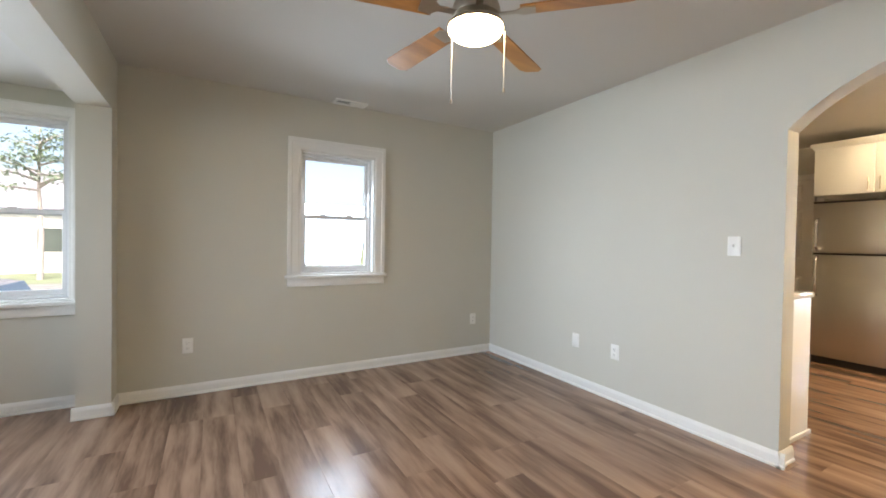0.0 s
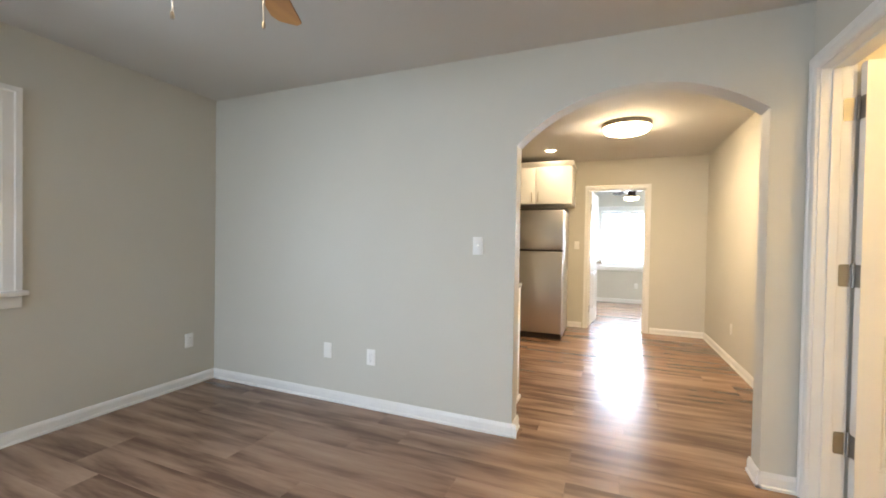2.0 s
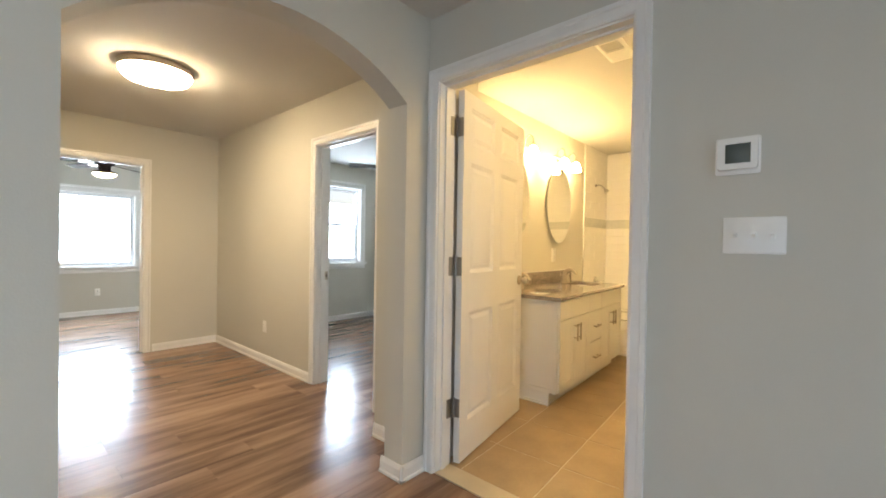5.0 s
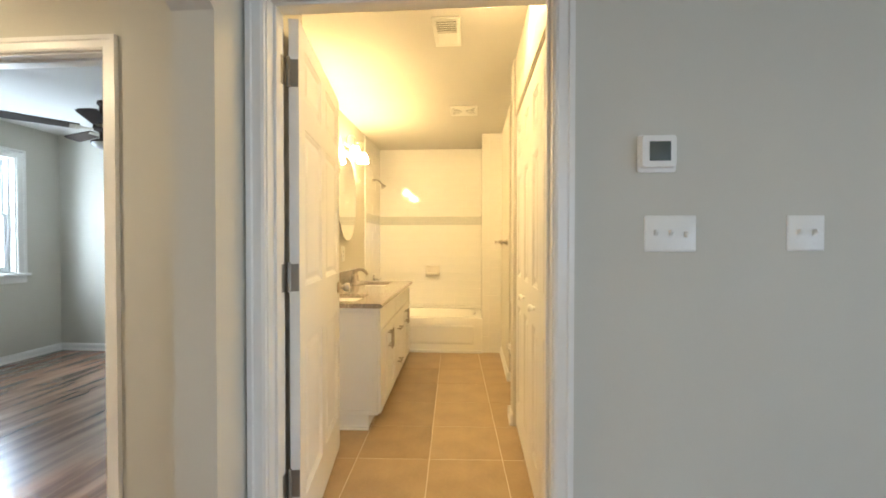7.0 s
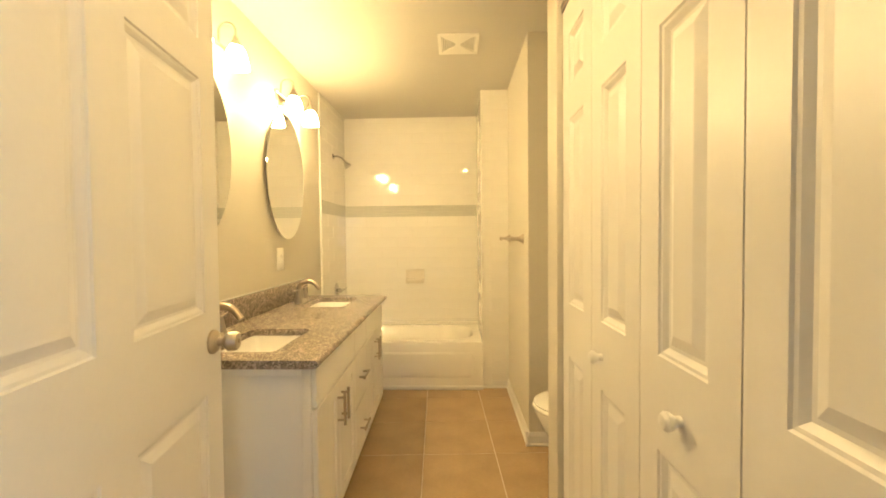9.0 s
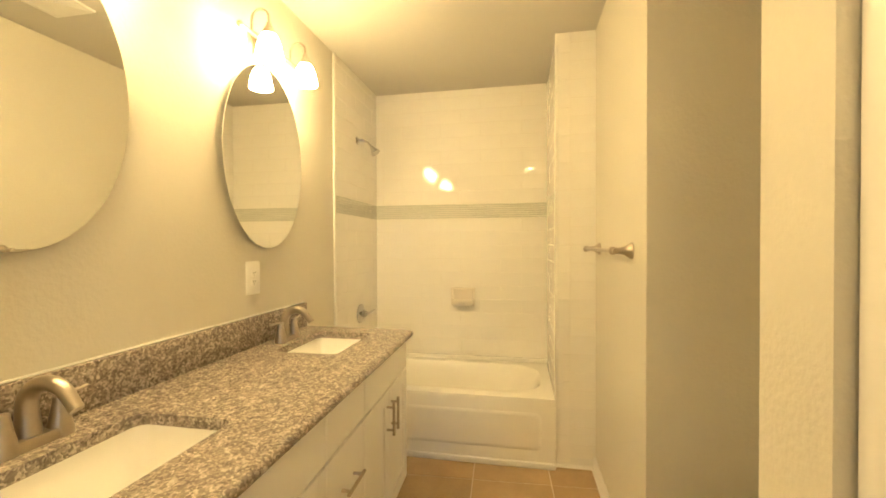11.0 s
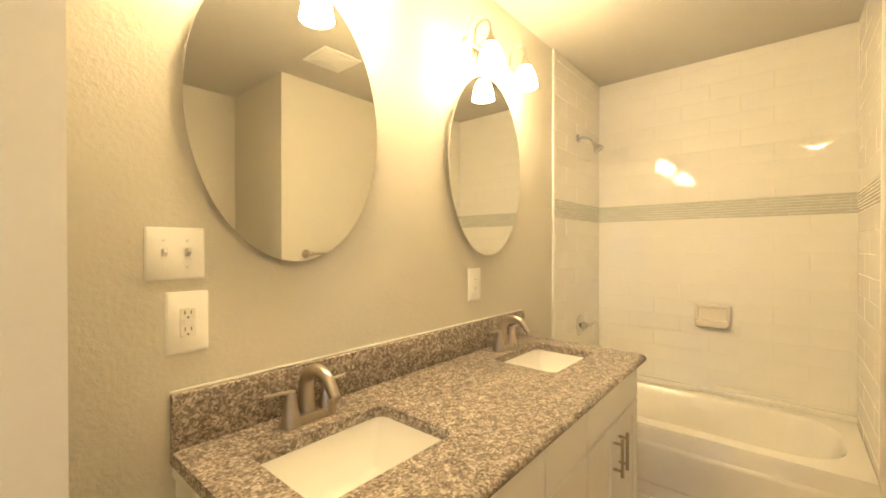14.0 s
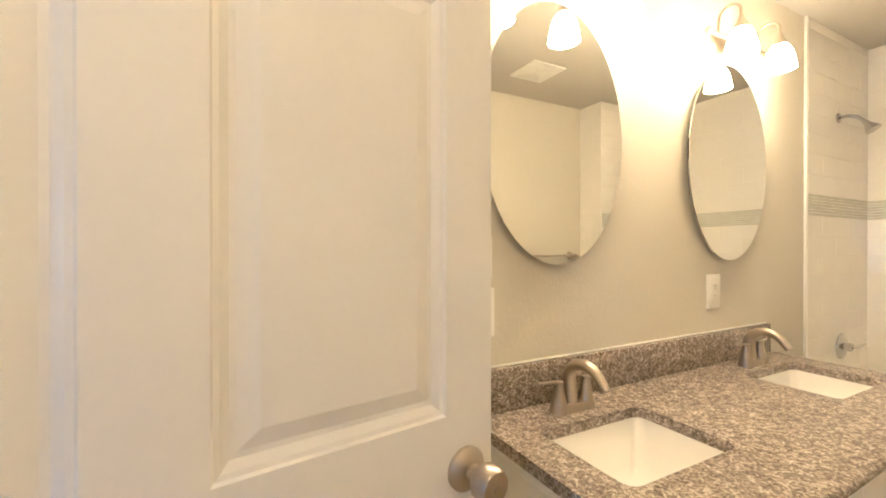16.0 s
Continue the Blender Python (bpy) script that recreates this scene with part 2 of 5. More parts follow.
def loft(bm, rings, cap0=True, cap1=True, closed=True):
    made = [[bm.verts.new(p) for p in ring] for ring in rings]
    n = len(rings[0])
    for a, b in zip(made, made[1:]):
        for i in range(n if closed else n - 1):
            j = (i + 1) % n
            bm.faces.new((a[i], a[j], b[j], b[i]))
    if cap0:
        bm.faces.new(list(reversed(made[0])))
    if cap1:
        bm.faces.new(made[-1])
    return bm


def lathe(bm, profile, n=24, m=Matrix.Identity(4), sx=1.0, sy=1.0):
    rings = []
    for r, z in profile:
        rings.append([m @ Vector((sx * max(r, 1e-4) * math.cos(2 * math.pi * i / n), sy * max(r, 1e-4) * math.sin(2 * math.pi * i / n), z)) for i in range(n)])
    return loft(bm, rings)


def sweep(bm, pts, radii, n=10):
    pts = [Vector(p) for p in pts]
    rings, side = [], None
    for i, p in enumerate(pts):
        d = (pts[min(i + 1, len(pts) - 1)] - pts[max(i - 1, 0)]).normalized()
        if side is None:
            side = d.orthogonal().normalized()
        side = (side - d * side.dot(d)).normalized()
        up = d.cross(side)
        r = radii[i] if isinstance(radii, (list, tuple)) else radii
        rings.append([p + r * (math.cos(2 * math.pi * k / n) * side + math.sin(2 * math.pi * k / n) * up) for k in range(n)])
    return loft(bm, rings)


def rrect(cx, cy, w, h, r, z, n=5):
    ring = []
    for sx, sy, a0 in ((1, 1, 0), (-1, 1, 90), (-1, -1, 180), (1, -1, 270)):
        for k in range(n + 1):
            a = radians(a0 + 90 * k / n)
            ring.append(Vector((cx + sx * (w / 2 - r) + r * math.cos(a), cy + sy * (h / 2 - r) + r * math.sin(a), z)))
    return ring


def fill_extrude(bm, loops, m, depth):
    """A flat outline with holes, in the plane of m, pushed along m's z by depth."""
    edges = []
    for loop in loops:
        vs = [bm.verts.new(m @ Vector((p[0], p[1], 0))) for p in loop]
        edges += [bm.edges.new((vs[i], vs[(i + 1) % len(vs)])) for i in range(len(vs))]
    faces = [g for g in bmesh.ops.triangle_fill(bm, edges=edges, use_beauty=True)["geom"] if isinstance(g, bmesh.types.BMFace)]
    ext = bmesh.ops.extrude_face_region(bm, geom=faces)["geom"]
    bmesh.ops.translate(bm, verts=[v for v in ext if isinstance(v, bmesh.types.BMVert)], vec=m.to_3x3() @ Vector((0, 0, depth)))
    return bm


def rail(bm, profile, p0, p1, out):
    """A moulding: profile of (out, up) swept in a straight line from p0 to p1 at the wall's foot."""
    p0, p1, out = Vector(p0), Vector(p1), Vector(out)
    rings = [[p + out * a + Vector((0, 0, b)) for a, b in profile] for p in (p0, p1)]
    return loft(bm, rings)


SKIRT = ((0, 0), (0.020, 0), (0.020, 0.012), (0.013, 0.018), (0.013, 0.058), (0.009, 0.070), (0.004, 0.080), (0, 0.080))


def skirting(name, runs):
    bm = bmesh.new()
    for p0, p1, out in runs:
        rail(bm, SKIRT, (*p0, 0.0), (*p1, 0.0), (*out, 0))
    return solid(name, bm, "trim", "white painted wooden baseboard along the wall foot", smooth=False)


CASE = ((0, 0), (0.012, 0.0), (0.016, 0.012), (0.016, 0.045), (0.021, 0.050), (0.021, 0.070), (0, 0.070))


def casing(name, axis, wall, out, a0, a1, top, bottom=0.0, label="white painted wooden door casing", sill=False, width=0.070):
    """Mitred trim round an opening from a0 to a1 in the plane axis = wall; out is the side it stands on."""
    holder = thing(name, label, "trim", kind="structure")

    def at(a, z, o):
        return Vector((wall + out * o, a, z)) if axis == "x" else Vector((a, wall + out * o, z))

    k = width / 0.070
    low = bottom
    sides = (("side_casing", (a0, low), (a0, top), (-1, 0), (0, 0), (0, 1)), ("side_casing", (a1, low), (a1, top), (1, 0), (0, 0), (0, 1)))
    for nm, p, q, d, e0, e1 in sides:
        bm = bmesh.new()
        loft(bm, [[at(p[0] + d[0] * v * k, p[1], u) for u, v in CASE], [at(q[0] + d[0] * v * k, q[1] + v * k, u) for u, v in CASE]])
        part(nm, bm, "trim", holder, smooth=False)
    bm = bmesh.new()
    loft(bm, [[at(a0 - v * k, top + v * k, u) for u, v in CASE], [at(a1 + v * k, top + v * k, u) for u, v in CASE]])
    part("head_casing", bm, "trim", holder, smooth=False)
    if sill:
        bm = bmesh.new()
        lo, hi = at(a0 - width - 0.02, bottom - 0.028, 0.002), at(a1 + width + 0.02, bottom, 0.052)
        box(bm, lo.x, hi.x, lo.y, hi.y, lo.z, hi.z, bevel=0.006)
        part("window_stool", bm, "trim", holder)
        bm = bmesh.new()
        lo, hi = at(a0 - width, bottom - 0.098, 0.002), at(a1 + width, bottom - 0.030, 0.018)
        box(bm, lo.x, hi.x, lo.y, hi.y, lo.z, hi.z, bevel=0.004)
        part("window_apron", bm, "trim", holder)
    return holder

# ---- large structure ----
XE, XH, YN, ZC, ZB = 2.705, 2.84, 4.05, 2.39, 2.42
XB, YB = 3.14, -3.87

arch = []
R, CY, CZ = 0.954, 0.7467, 1.149
A0, A1 = -math.asin((CY - 0.165) / R), math.asin((1.432 - CY) / R)
for i in range(41):
    a = A0 + (A1 - A0) * i / 40
    arch.append((CY + R * math.sin(a), CZ + R * math.cos(a)))
bm = bmesh.new()
fill_extrude(bm, [[(0.0, 0), (0.165, 0)] + arch + [(1.432, 0), (4.05, 0), (4.05, 2.45), (0.0, 2.45)]],
             Matrix(((0, 0, 1, XE), (1, 0, 0, 0), (0, 1, 0, 0), (0, 0, 0, 1))), XH - XE)
solid("wall_east", bm, "wall", "pale greige painted wall with a rounded archway to the kitchen", smooth=False)

solid("wall_south", boxes((-2.6, 1.668, -0.12, 0, 0, 2.45), (2.647, XH, -0.12, 0, 0, 2.45), (XH, 3.2, -0.12, -0.06, 0, 2.45), (1.668, 2.647, -0.12, 0, 2.06, 2.45)),
      "wall", "pale greige painted wall with the bathroom doorway", smooth=False)
solid("wall_north", boxes((-0.532, 0.69, YN, 4.2, 0, 2.45), (1.355, XH, YN, 4.2, 0, 2.45), (0.69, 1.355, YN, 4.2, 0, 0.885), (0.69, 1.355, YN, 4.2, 1.95, 2.45)),
      "wall", "pale greige painted wall round a sash window", smooth=False)
solid("wall_pilaster", boxes((-0.715, -0.532, 3.87, 4.2, 0, 2.45)), "wall", "greige painted pilaster below the alcove beam", smooth=False)
solid("beam", boxes((-0.715, -0.532, 0, 3.87, 2.03, 2.45)), "wall", "greige painted ceiling beam in front of the window alcove", smooth=False)
solid("wall_alcove", boxes((-2.6, -1.8, 4.16, 4.31, 0, 2.45), (-0.80, -0.715, 4.16, 4.31, 0, 2.45), (-1.8, -0.80, 4.16, 4.31, 0, 0.74), (-1.8, -0.80, 4.16, 4.31, 2.0, 2.45)),
      "wall", "pale greige painted alcove wall below a sash window", smooth=False)
solid("wall_west", boxes((-2.6, -2.45, 0, 1.7, 0, 2.45), (-2.6, -2.45, 3.7, 4.16, 0, 2.45), (-2.6, -2.45, 1.7, 3.7, 0, 0.74), (-2.6, -2.45, 1.7, 3.7, 2.0, 2.45)),
      "wall", "pale greige painted front wall round a wide window", smooth=False)
solid("ceiling_living", boxes((-0.532, XE, 0, YN, ZC, ZC + 0.08)), "ceiling", "white textured living room ceiling", smooth=False)
solid("ceiling_alcove", boxes((-2.45, -0.715, 0, 4.16, 2.17, 2.25)), "ceiling", "white lowered alcove ceiling", smooth=False)

solid("wall_hall_south", boxes((3.2, 3.475, -0.41, -0.29, 0, 2.45), (4.29, 6.57, -0.41, -0.29, 0, 2.45), (3.475, 4.29, -0.41, -0.29, 2.03, 2.45)),
      "wall", "beige painted hall wall with a bedroom doorway", smooth=False)
solid("wall_hall_east", boxes((6.45, 6.57, -0.29, 0.43, 0, 2.45), (6.45, 6.57, 1.18, 4.05, 0, 2.45), (6.45, 6.57, 0.43, 1.18, 2.01, 2.45)),
      "wall", "beige painted hall wall with a bedroom doorway", smooth=False)
solid("wall_kitchen_north", boxes((XH, 6.45, 4.05, 4.2, 0, 2.45)), "wall", "beige painted kitchen wall", smooth=False)
solid("ceiling_hall", boxes((XH, 6.45, -0.29, 4.05, ZB, ZB + 0.08)), "ceiling", "white textured kitchen ceiling", smooth=False)

solid("wall_bath_east", boxes((XB, 3.26, -4.0, -0.41, 0, 2.5), (XB, 3.2, -0.41, -0.12, 0, 2.5)), "bath_wall", "beige textured bathroom wall behind the vanity", smooth=False)
# Added block, unseen: stops vanity light from showing through the door's hinge gap.
solid("wall_bath_light_block", boxes((2.672, XB + 0.01, -0.385, -0.118, 0, 2.5)), "bath_wall", "added unseen wall block that keeps the gap behind the open bathroom door dark", smooth=False)
solid("wall_bath_south", boxes((0.8, 3.26, -4.0, YB - 0.008, 0, 2.5)), "wall", "bathroom end wall behind the tub tiles", smooth=False)
solid("wall_closet", boxes((1.55, 1.658, -1.37, -0.12, 2.06, 2.5), (1.55, 1.67, -1.515, -1.37, 0, 2.5), (0.8, 1.55, -1.515, -1.42, 0, 2.5), (0.8, 0.9, -1.42, -0.12, 0, 2.5)),
      "bath_wall", "beige textured wall above and beside the closet doors", smooth=False)
solid("wall_towel", boxes((0.9, 1.615, -2.40, -2.26, 0, 2.5), (1.5, 1.615, -3.878, -2.40, 0, 2.5), (0.8, 0.9, -2.40, -1.515, 0, 2.5), (1.615, 1.82, -3.878, -3.178, 0, 2.5)),
      "bath_wall", "beige textured bathroom wall with the toilet alcove", smooth=False)
solid("ceiling_bath", boxes((0.8, XB, YB - 0.008, -0.12, ZB, ZB + 0.08)), "ceiling", "white textured bathroom ceiling", smooth=False)

solid("wall_bedroom", boxes((9.6, 9.75, -1.4, -0.13, 0, 2.6), (9.6, 9.75, 1.09, 2.8, 0, 2.6), (9.6, 9.75, -0.13, 1.09, 0, 0.77), (9.6, 9.75, -0.13, 1.09, 1.95, 2.6),
                           (6.57, 9.6, 2.65, 2.8, 0, 2.6), (6.57, 9.6, -1.4, -1.25, 0, 2.6), (6.5, 6.57, -1.4, -0.41, 0, 2.6)),
      "wall", "pale grey-green painted bedroom walls round a wide window", smooth=False)
solid("ceiling_bedroom", boxes((6.57, 9.6, -1.25, 2.65, 2.45, 2.55)), "ceiling", "white bedroom ceiling", smooth=False)
solid("wall_side_bedroom", boxes((6.6, 6.75, -1.88, -1.4, 0, 2.6), (6.6, 6.75, -3.1, -2.51, 0, 2.6), (6.6, 6.75, -2.51, -1.88, 0, 0.9), (6.6, 6.75, -2.51, -1.88, 2.09, 2.6),
                                (3.26, 6.6, -3.1, -2.95, 0, 2.6)),
      "wall", "pale grey-green painted side bedroom walls round a sash window", smooth=False)
solid("ceiling_side_bedroom", boxes((3.26, 6.6, -2.95, -0.41, 2.43, 2.52)), "ceiling", "white side bedroom ceiling", smooth=False)
floor = solid("floor", boxes((-2.6, 2.84, -0.12, 4.31, -0.10, -0.012), (2.84, 9.75, -3.1, 4.2, -0.10, -0.012)), "dark_gap", "brown wood-look plank floor", smooth=False)
bath_floor = solid("floor_bath", boxes((0.8, 2.84, -4.0, -0.12, -0.10, 0.0014), (2.84, 3.26, -4.0, -0.12, -0.010, 0.0014)), "grout", "tan square tile bathroom floor", smooth=False)

# ---- baseboards ----
skirting("baseboard_living", [((XE, 4.05), (XE, 1.40), (-1, 0)), ((XE, 0.185), (XE, 0.0), (-1, 0)), ((-0.532, YN), (XE, YN), (0, -1)), ((-0.532, 4.05), (-0.532, 3.85), (1, 0)),
                              ((-0.735, 3.87), (-0.512, 3.87), (0, -1)), ((-2.45, 4.16), (-0.715, 4.16), (0, -1)), ((-2.45, 0), (1.595, 0), (0, 1)),
                              ((-2.45, 0), (-2.45, 4.16), (1, 0))])
skirting("baseboard_arch", [((XE - 0.02, 1.432), (XH + 0.02, 1.432), (0, -1)), ((XE - 0.02, 0.165), (XH + 0.02, 0.165), (0, 1)), ((XH, 0.165), (XH, -0.06), (1, 0))])
skirting("baseboard_hall", [((4.36, -0.29), (6.45, -0.29), (0, 1)), ((3.2, -0.29), (3.40, -0.29), (0, 1)), ((6.45, -0.29), (6.45, 0.36), (-1, 0)), ((6.45, 1.25), (6.45, 1.45), (-1, 0)),
                            ((XH, -0.06), (3.2, -0.06), (0, 1)), ((3.2, -0.06), (3.2, -0.29), (1, 0))])
skirting("baseboard_bedrooms", [((9.6, -1.25), (9.6, 2.65), (-1, 0)), ((6.6, -2.95), (6.6, -0.41), (-1, 0)), ((3.26, -2.95), (6.6, -2.95), (0, 1)), ((6.57, -1.25), (9.6, -1.25), (0, 1)), ((6.57, 2.65), (9.6, 2.65), (0, -1))])
skirting("baseboard_bath", [((1.615, -2.24), (1.615, -3.17), (1, 0)), ((0.9, -2.26), (1.635, -2.26), (0, 1)), ((1.67, -1.372), (1.67, -1.535), (1, 0)), ((1.55, -1.515), (1.69, -1.515), (0, -1)),
                            ((XB, -0.385), (XB, -1.25), (-1, 0)), ((1.60, -3.178), (1.83, -3.178), (0, 1))])
solid("tub_trim", boxes((1.83, XB, -3.139, -3.118, 0.0, 0.034), bevel=0.008), "trim", "white trim strip along the tub's foot", smooth=True)

# ---- windows ----


def sash_window(name, axis, wall, out, a0, a1, z0, z1, depth=0.06, sashes=True, rail_z=None):
    """A vinyl sash window in an opening; wall is the inner wall face, out points into the room."""
    holder = thing(name, "white vinyl double-hung sash window" if sashes else "wide white-framed picture window", "window", kind="structure")

    def bx(bm, u0, u1, w0, w1, d0, d1, bevel=0.003):
        p, q = wall - out * d0, wall - out * d1
        if axis == "x":
            box(bm, p, q, u0, u1, w0, w1, bevel, 1)
        else:
            box(bm, u0, u1, p, q, w0, w1, bevel, 1)

    def ring(bm, u0, u1, w0, w1, t, d0, d1, tb=None):
        tb = tb or t
        bx(bm, u0, u0 + t, w0, w1, d0, d1)
        bx(bm, u1 - t, u1, w0, w1, d0, d1)
        bx(bm, u0 + t, u1 - t, w1 - t, w1, d0, d1)
        bx(bm, u0 + t, u1 - t, w0, w0 + tb, d0, d1)

    bm = bmesh.new()
    ring(bm, a0, a1, z0, z1, 0.014, 0.0, 0.14)
    part("jamb_liner", bm, "trim", holder)
    a0, a1, z0, z1 = a0 + 0.014, a1 - 0.014, z0 + 0.014, z1 - 0.014
    bm = bmesh.new()
    ring(bm, a0, a1, z0, z1, 0.022, depth, depth + 0.075)
    part("window_frame", bm, "vinyl", holder)
    a0, a1, z0, z1 = a0 + 0.022, a1 - 0.022, z0 + 0.022, z1 - 0.022
    if not sashes:
        bm = bmesh.new()
        ring(bm, a0, a1, z0, z1, 0.03, depth + 0.01, depth + 0.05)
        sash = part("fixed_sash", bm, "vinyl", holder)
        bm = bmesh.new()
        bx(bm, a0 + 0.03, a1 - 0.03, z0 + 0.03, z1 - 0.03, depth + 0.03, depth + 0.034, 0)
        part("pane", bm, "glass", sash).visible_shadow = False
        return holder
    mid = rail_z or (z0 + z1) / 2
    for nm, w0, w1, d in (("upper_sash", mid - 0.018, z1, depth + 0.042), ("lower_sash", z0, mid + 0.018, depth + 0.008)):
        bm = bmesh.new()
        ring(bm, a0, a1, w0, w1, 0.028, d, d + 0.03, 0.036)
        sash = part(nm, bm, "vinyl", holder)
        bm = bmesh.new()
        bx(bm, a0 + 0.028, a1 - 0.028, w0 + 0.03, w1 - 0.028, d + 0.013, d + 0.017, 0)
        part("pane", bm, "glass", sash).visible_shadow = False
        if nm == "lower_sash":
            for f in (0.3, 0.7):
                bm = bmesh.new()
                c = a0 + (a1 - a0) * f
                bx(bm, c - 0.025, c + 0.025, w1, w1 + 0.014, d + 0.002, d + 0.026, 0.004)
                part("sash_lock", bm, "vinyl", sash)
    return holder


sash_window("window_1", "y", YN, -1, 0.69, 1.355, 0.885, 1.95, rail_z=1.388)
casing("window_casing_1", "y", YN, -1, 0.69, 1.355, 1.95, 0.885, "white painted window casing with sill", sill=True, width=0.098)
sash_window("window_2", "y", 4.16, -1, -1.8, -0.80, 0.74, 2.0, rail_z=1.345)
casing("window_casing_2", "y", 4.16, -1, -1.8, -0.80, 2.0, 0.74, "white painted window casing with sill", sill=True, width=0.062)
sash_window("window_3", "x", -2.45, 1, 1.7, 3.7, 0.74, 2.0, sashes=False)
casing("window_casing_3", "x", -2.45, 1, 1.7, 3.7, 2.0, 0.74, "white painted window casing with sill", sill=True, width=0.075)
sash_window("window_4", "x", 9.6, -1, -0.13, 1.09, 0.77, 1.95, sashes=False)
casing("window_casing_4", "x", 9.6, -1, -0.13, 1.09, 1.95, 0.77, "white painted window casing with sill", sill=True, width=0.09)
sash_window("window_5", "x", 6.6, -1, -2.51, -1.88, 0.9, 2.09)
casing("window_casing_5", "x", 6.6, -1, -2.51, -1.88, 2.09, 0.9, "white painted window casing with sill", sill=True, width=0.08)

# ---- doorways and doors ----


def doorway(n, axis, w0, w1, a0, a1, top, both=True):
    """Jamb lining with stop, and casing on both faces, for an opening through a wall from w0 to w1."""
    holder = thing("door_jamb_%d" % n, "white painted door jamb with stop", "door frame", kind="structure")
    t = 0.018
    mid = (w0 + w1) / 2
    for nm, u0, u1, z0, z1 in (("side_jamb", a0, a0 + t, 0, top - t), ("side_jamb", a1 - t, a1, 0, top - t), ("head_jamb", a0, a1, top - t, top)):
        bm = bmesh.new()
        for k0, k1, g in ((w0, w1, 0.0), (mid - 0.015, mid + 0.02, 0.011)):
            lo_u, hi_u, lo_z = u0, u1, z0
            if g:
                lo_u, hi_u, lo_z = (u0 + t, u1 - t, z0 - g) if nm == "head_jamb" else ((u1, u1 + g, z0) if u0 == a0 else (u0 - g, u0, z0))
                z1 = z0 if nm == "head_jamb" else z1
            if axis == "x":
                box(bm, k0, k1, lo_u, hi_u, lo_z, z1, 0.0015, 1)
            else:
                box(bm, lo_u, hi_u, k0, k1, lo_z, z1, 0.0015, 1)
        part(nm, bm, "trim", holder)
    casing("door_casing_%d" % n, axis, max(w0, w1), 1, a0 + 0.012, a1 - 0.012, top - 0.010, width=0.060)
    casing("door_casing_%d_back" % n, axis, min(w0, w1), -1, a0 + 0.012, a1 - 0.012, top - 0.010, width=0.060)
    return holder


doorway(1, "y", -0.12, 0.0, 1.668, 2.647, 2.06)
doorway(2, "x", 6.45, 6.57, 0.425, 1.185, 2.012)
doorway(3, "y", -0.41, -0.29, 3.475, 4.295, 2.032)


def panel_leaf(name, w, h, t, cols, rows, stile, material, label, kind="structure", category="door"):
    """A moulded panel door: local x from the hinge, y through its thickness, z up."""
    leaf = thing(name, label, category, kind=kind)
    gap = 0.10
    pw = (w - 2 * stile - (cols - 1) * gap) / cols
    holes = [(stile + c * (pw + gap), stile + c * (pw + gap) + pw, z0, z1) for c in range(cols) for z0, z1 in rows]
    bm = bmesh.new()
    xs = sorted({0.0, w, *[v for hle in holes for v in hle[:2]]})
    zs = sorted({0.0, h, *[v for hle in holes for v in hle[2:]]})
    for side in (-1, 1):
        y = side * t / 2
        for xa, xb in zip(xs, xs[1:]):
            for za, zb in zip(zs, zs[1:]):
                if not any(abs(xa - q[0]) < 1e-6 and za > q[2] - 1e-6 and zb < q[3] + 1e-6 for q in holes):
                    bm.faces.new([bm.verts.new((x, y, z)) for x, z in ((xa, za), (xb, za), (xb, zb), (xa, zb))])
        for x0, x1, z0, z1 in holes:
            steps = ((0.0, 0.0), (0.003, 0.004), (0.009, 0.005), (0.019, 0.012), (0.026, 0.012))
            rings = [[(x0 + o, y - side * d, z0 + o), (x1 - o, y - side * d, z0 + o), (x1 - o, y - side * d, z1 - o), (x0 + o, y - side * d, z1 - o)] for o, d in steps]
            loft(bm, [[Vector(p) for p in r] for r in rings], False, False)
    for p, q in (((0, 0), (w, 0)), ((w, 0), (w, h)), ((w, h), (0, h)), ((0, h), (0, 0))):
        bm.faces.new([bm.verts.new(v) for v in ((p[0], -t / 2, p[1]), (q[0], -t / 2, q[1]), (q[0], t / 2, q[1]), (p[0], t / 2, p[1]))])
    bmesh.ops.remove_doubles(bm, verts=bm.verts, dist=1e-5)
    part("door_slab", bm, material, leaf, smooth=False)
    for x0, x1, z0, z1 in holes:
        bm = bmesh.new()
        for side in (-1, 1):
            y = side * (t / 2 - 0.012)
            o = 0.026
            rings = [[Vector((x0 + o + k, y + side * e, z0 + o + k)), Vector((x1 - o - k, y + side * e, z0 + o + k)), Vector((x1 - o - k, y + side * e, z1 - o - k)), Vector((x0 + o + k, y + side * e, z1 - o - k))]
                     for k, e in ((0, 0), (0.020, 0.008), (0.023, 0.009))]
            loft(bm, rings, False, True)
        part("panel", bm, material, leaf, smooth=False)
    return leaf


def door_knob(parent, x, y, z, side):
    m = pose(x, y, z, -90 * side)
    bm = bmesh.new()
    lathe(bm, ((0.0, 0.0), (0.033, 0.0), (0.033, 0.006), (0.026, 0.014), (0.013, 0.018), (0.012, 0.030), (0.020, 0.036), (0.026, 0.044), (0.026, 0.062), (0.022, 0.068), (0.008, 0.070), (0.0, 0.068)), 28, m)
    k = part("door_knob", bm, "nickel", parent, "brushed nickel privacy door knob")
    bm = bmesh.new()
    lathe(bm, ((0.0, 0.069), (0.006, 0.069), (0.006, 0.073), (0.0, 0.073)), 12, m)
    part("lock_button", bm, "nickel", k)


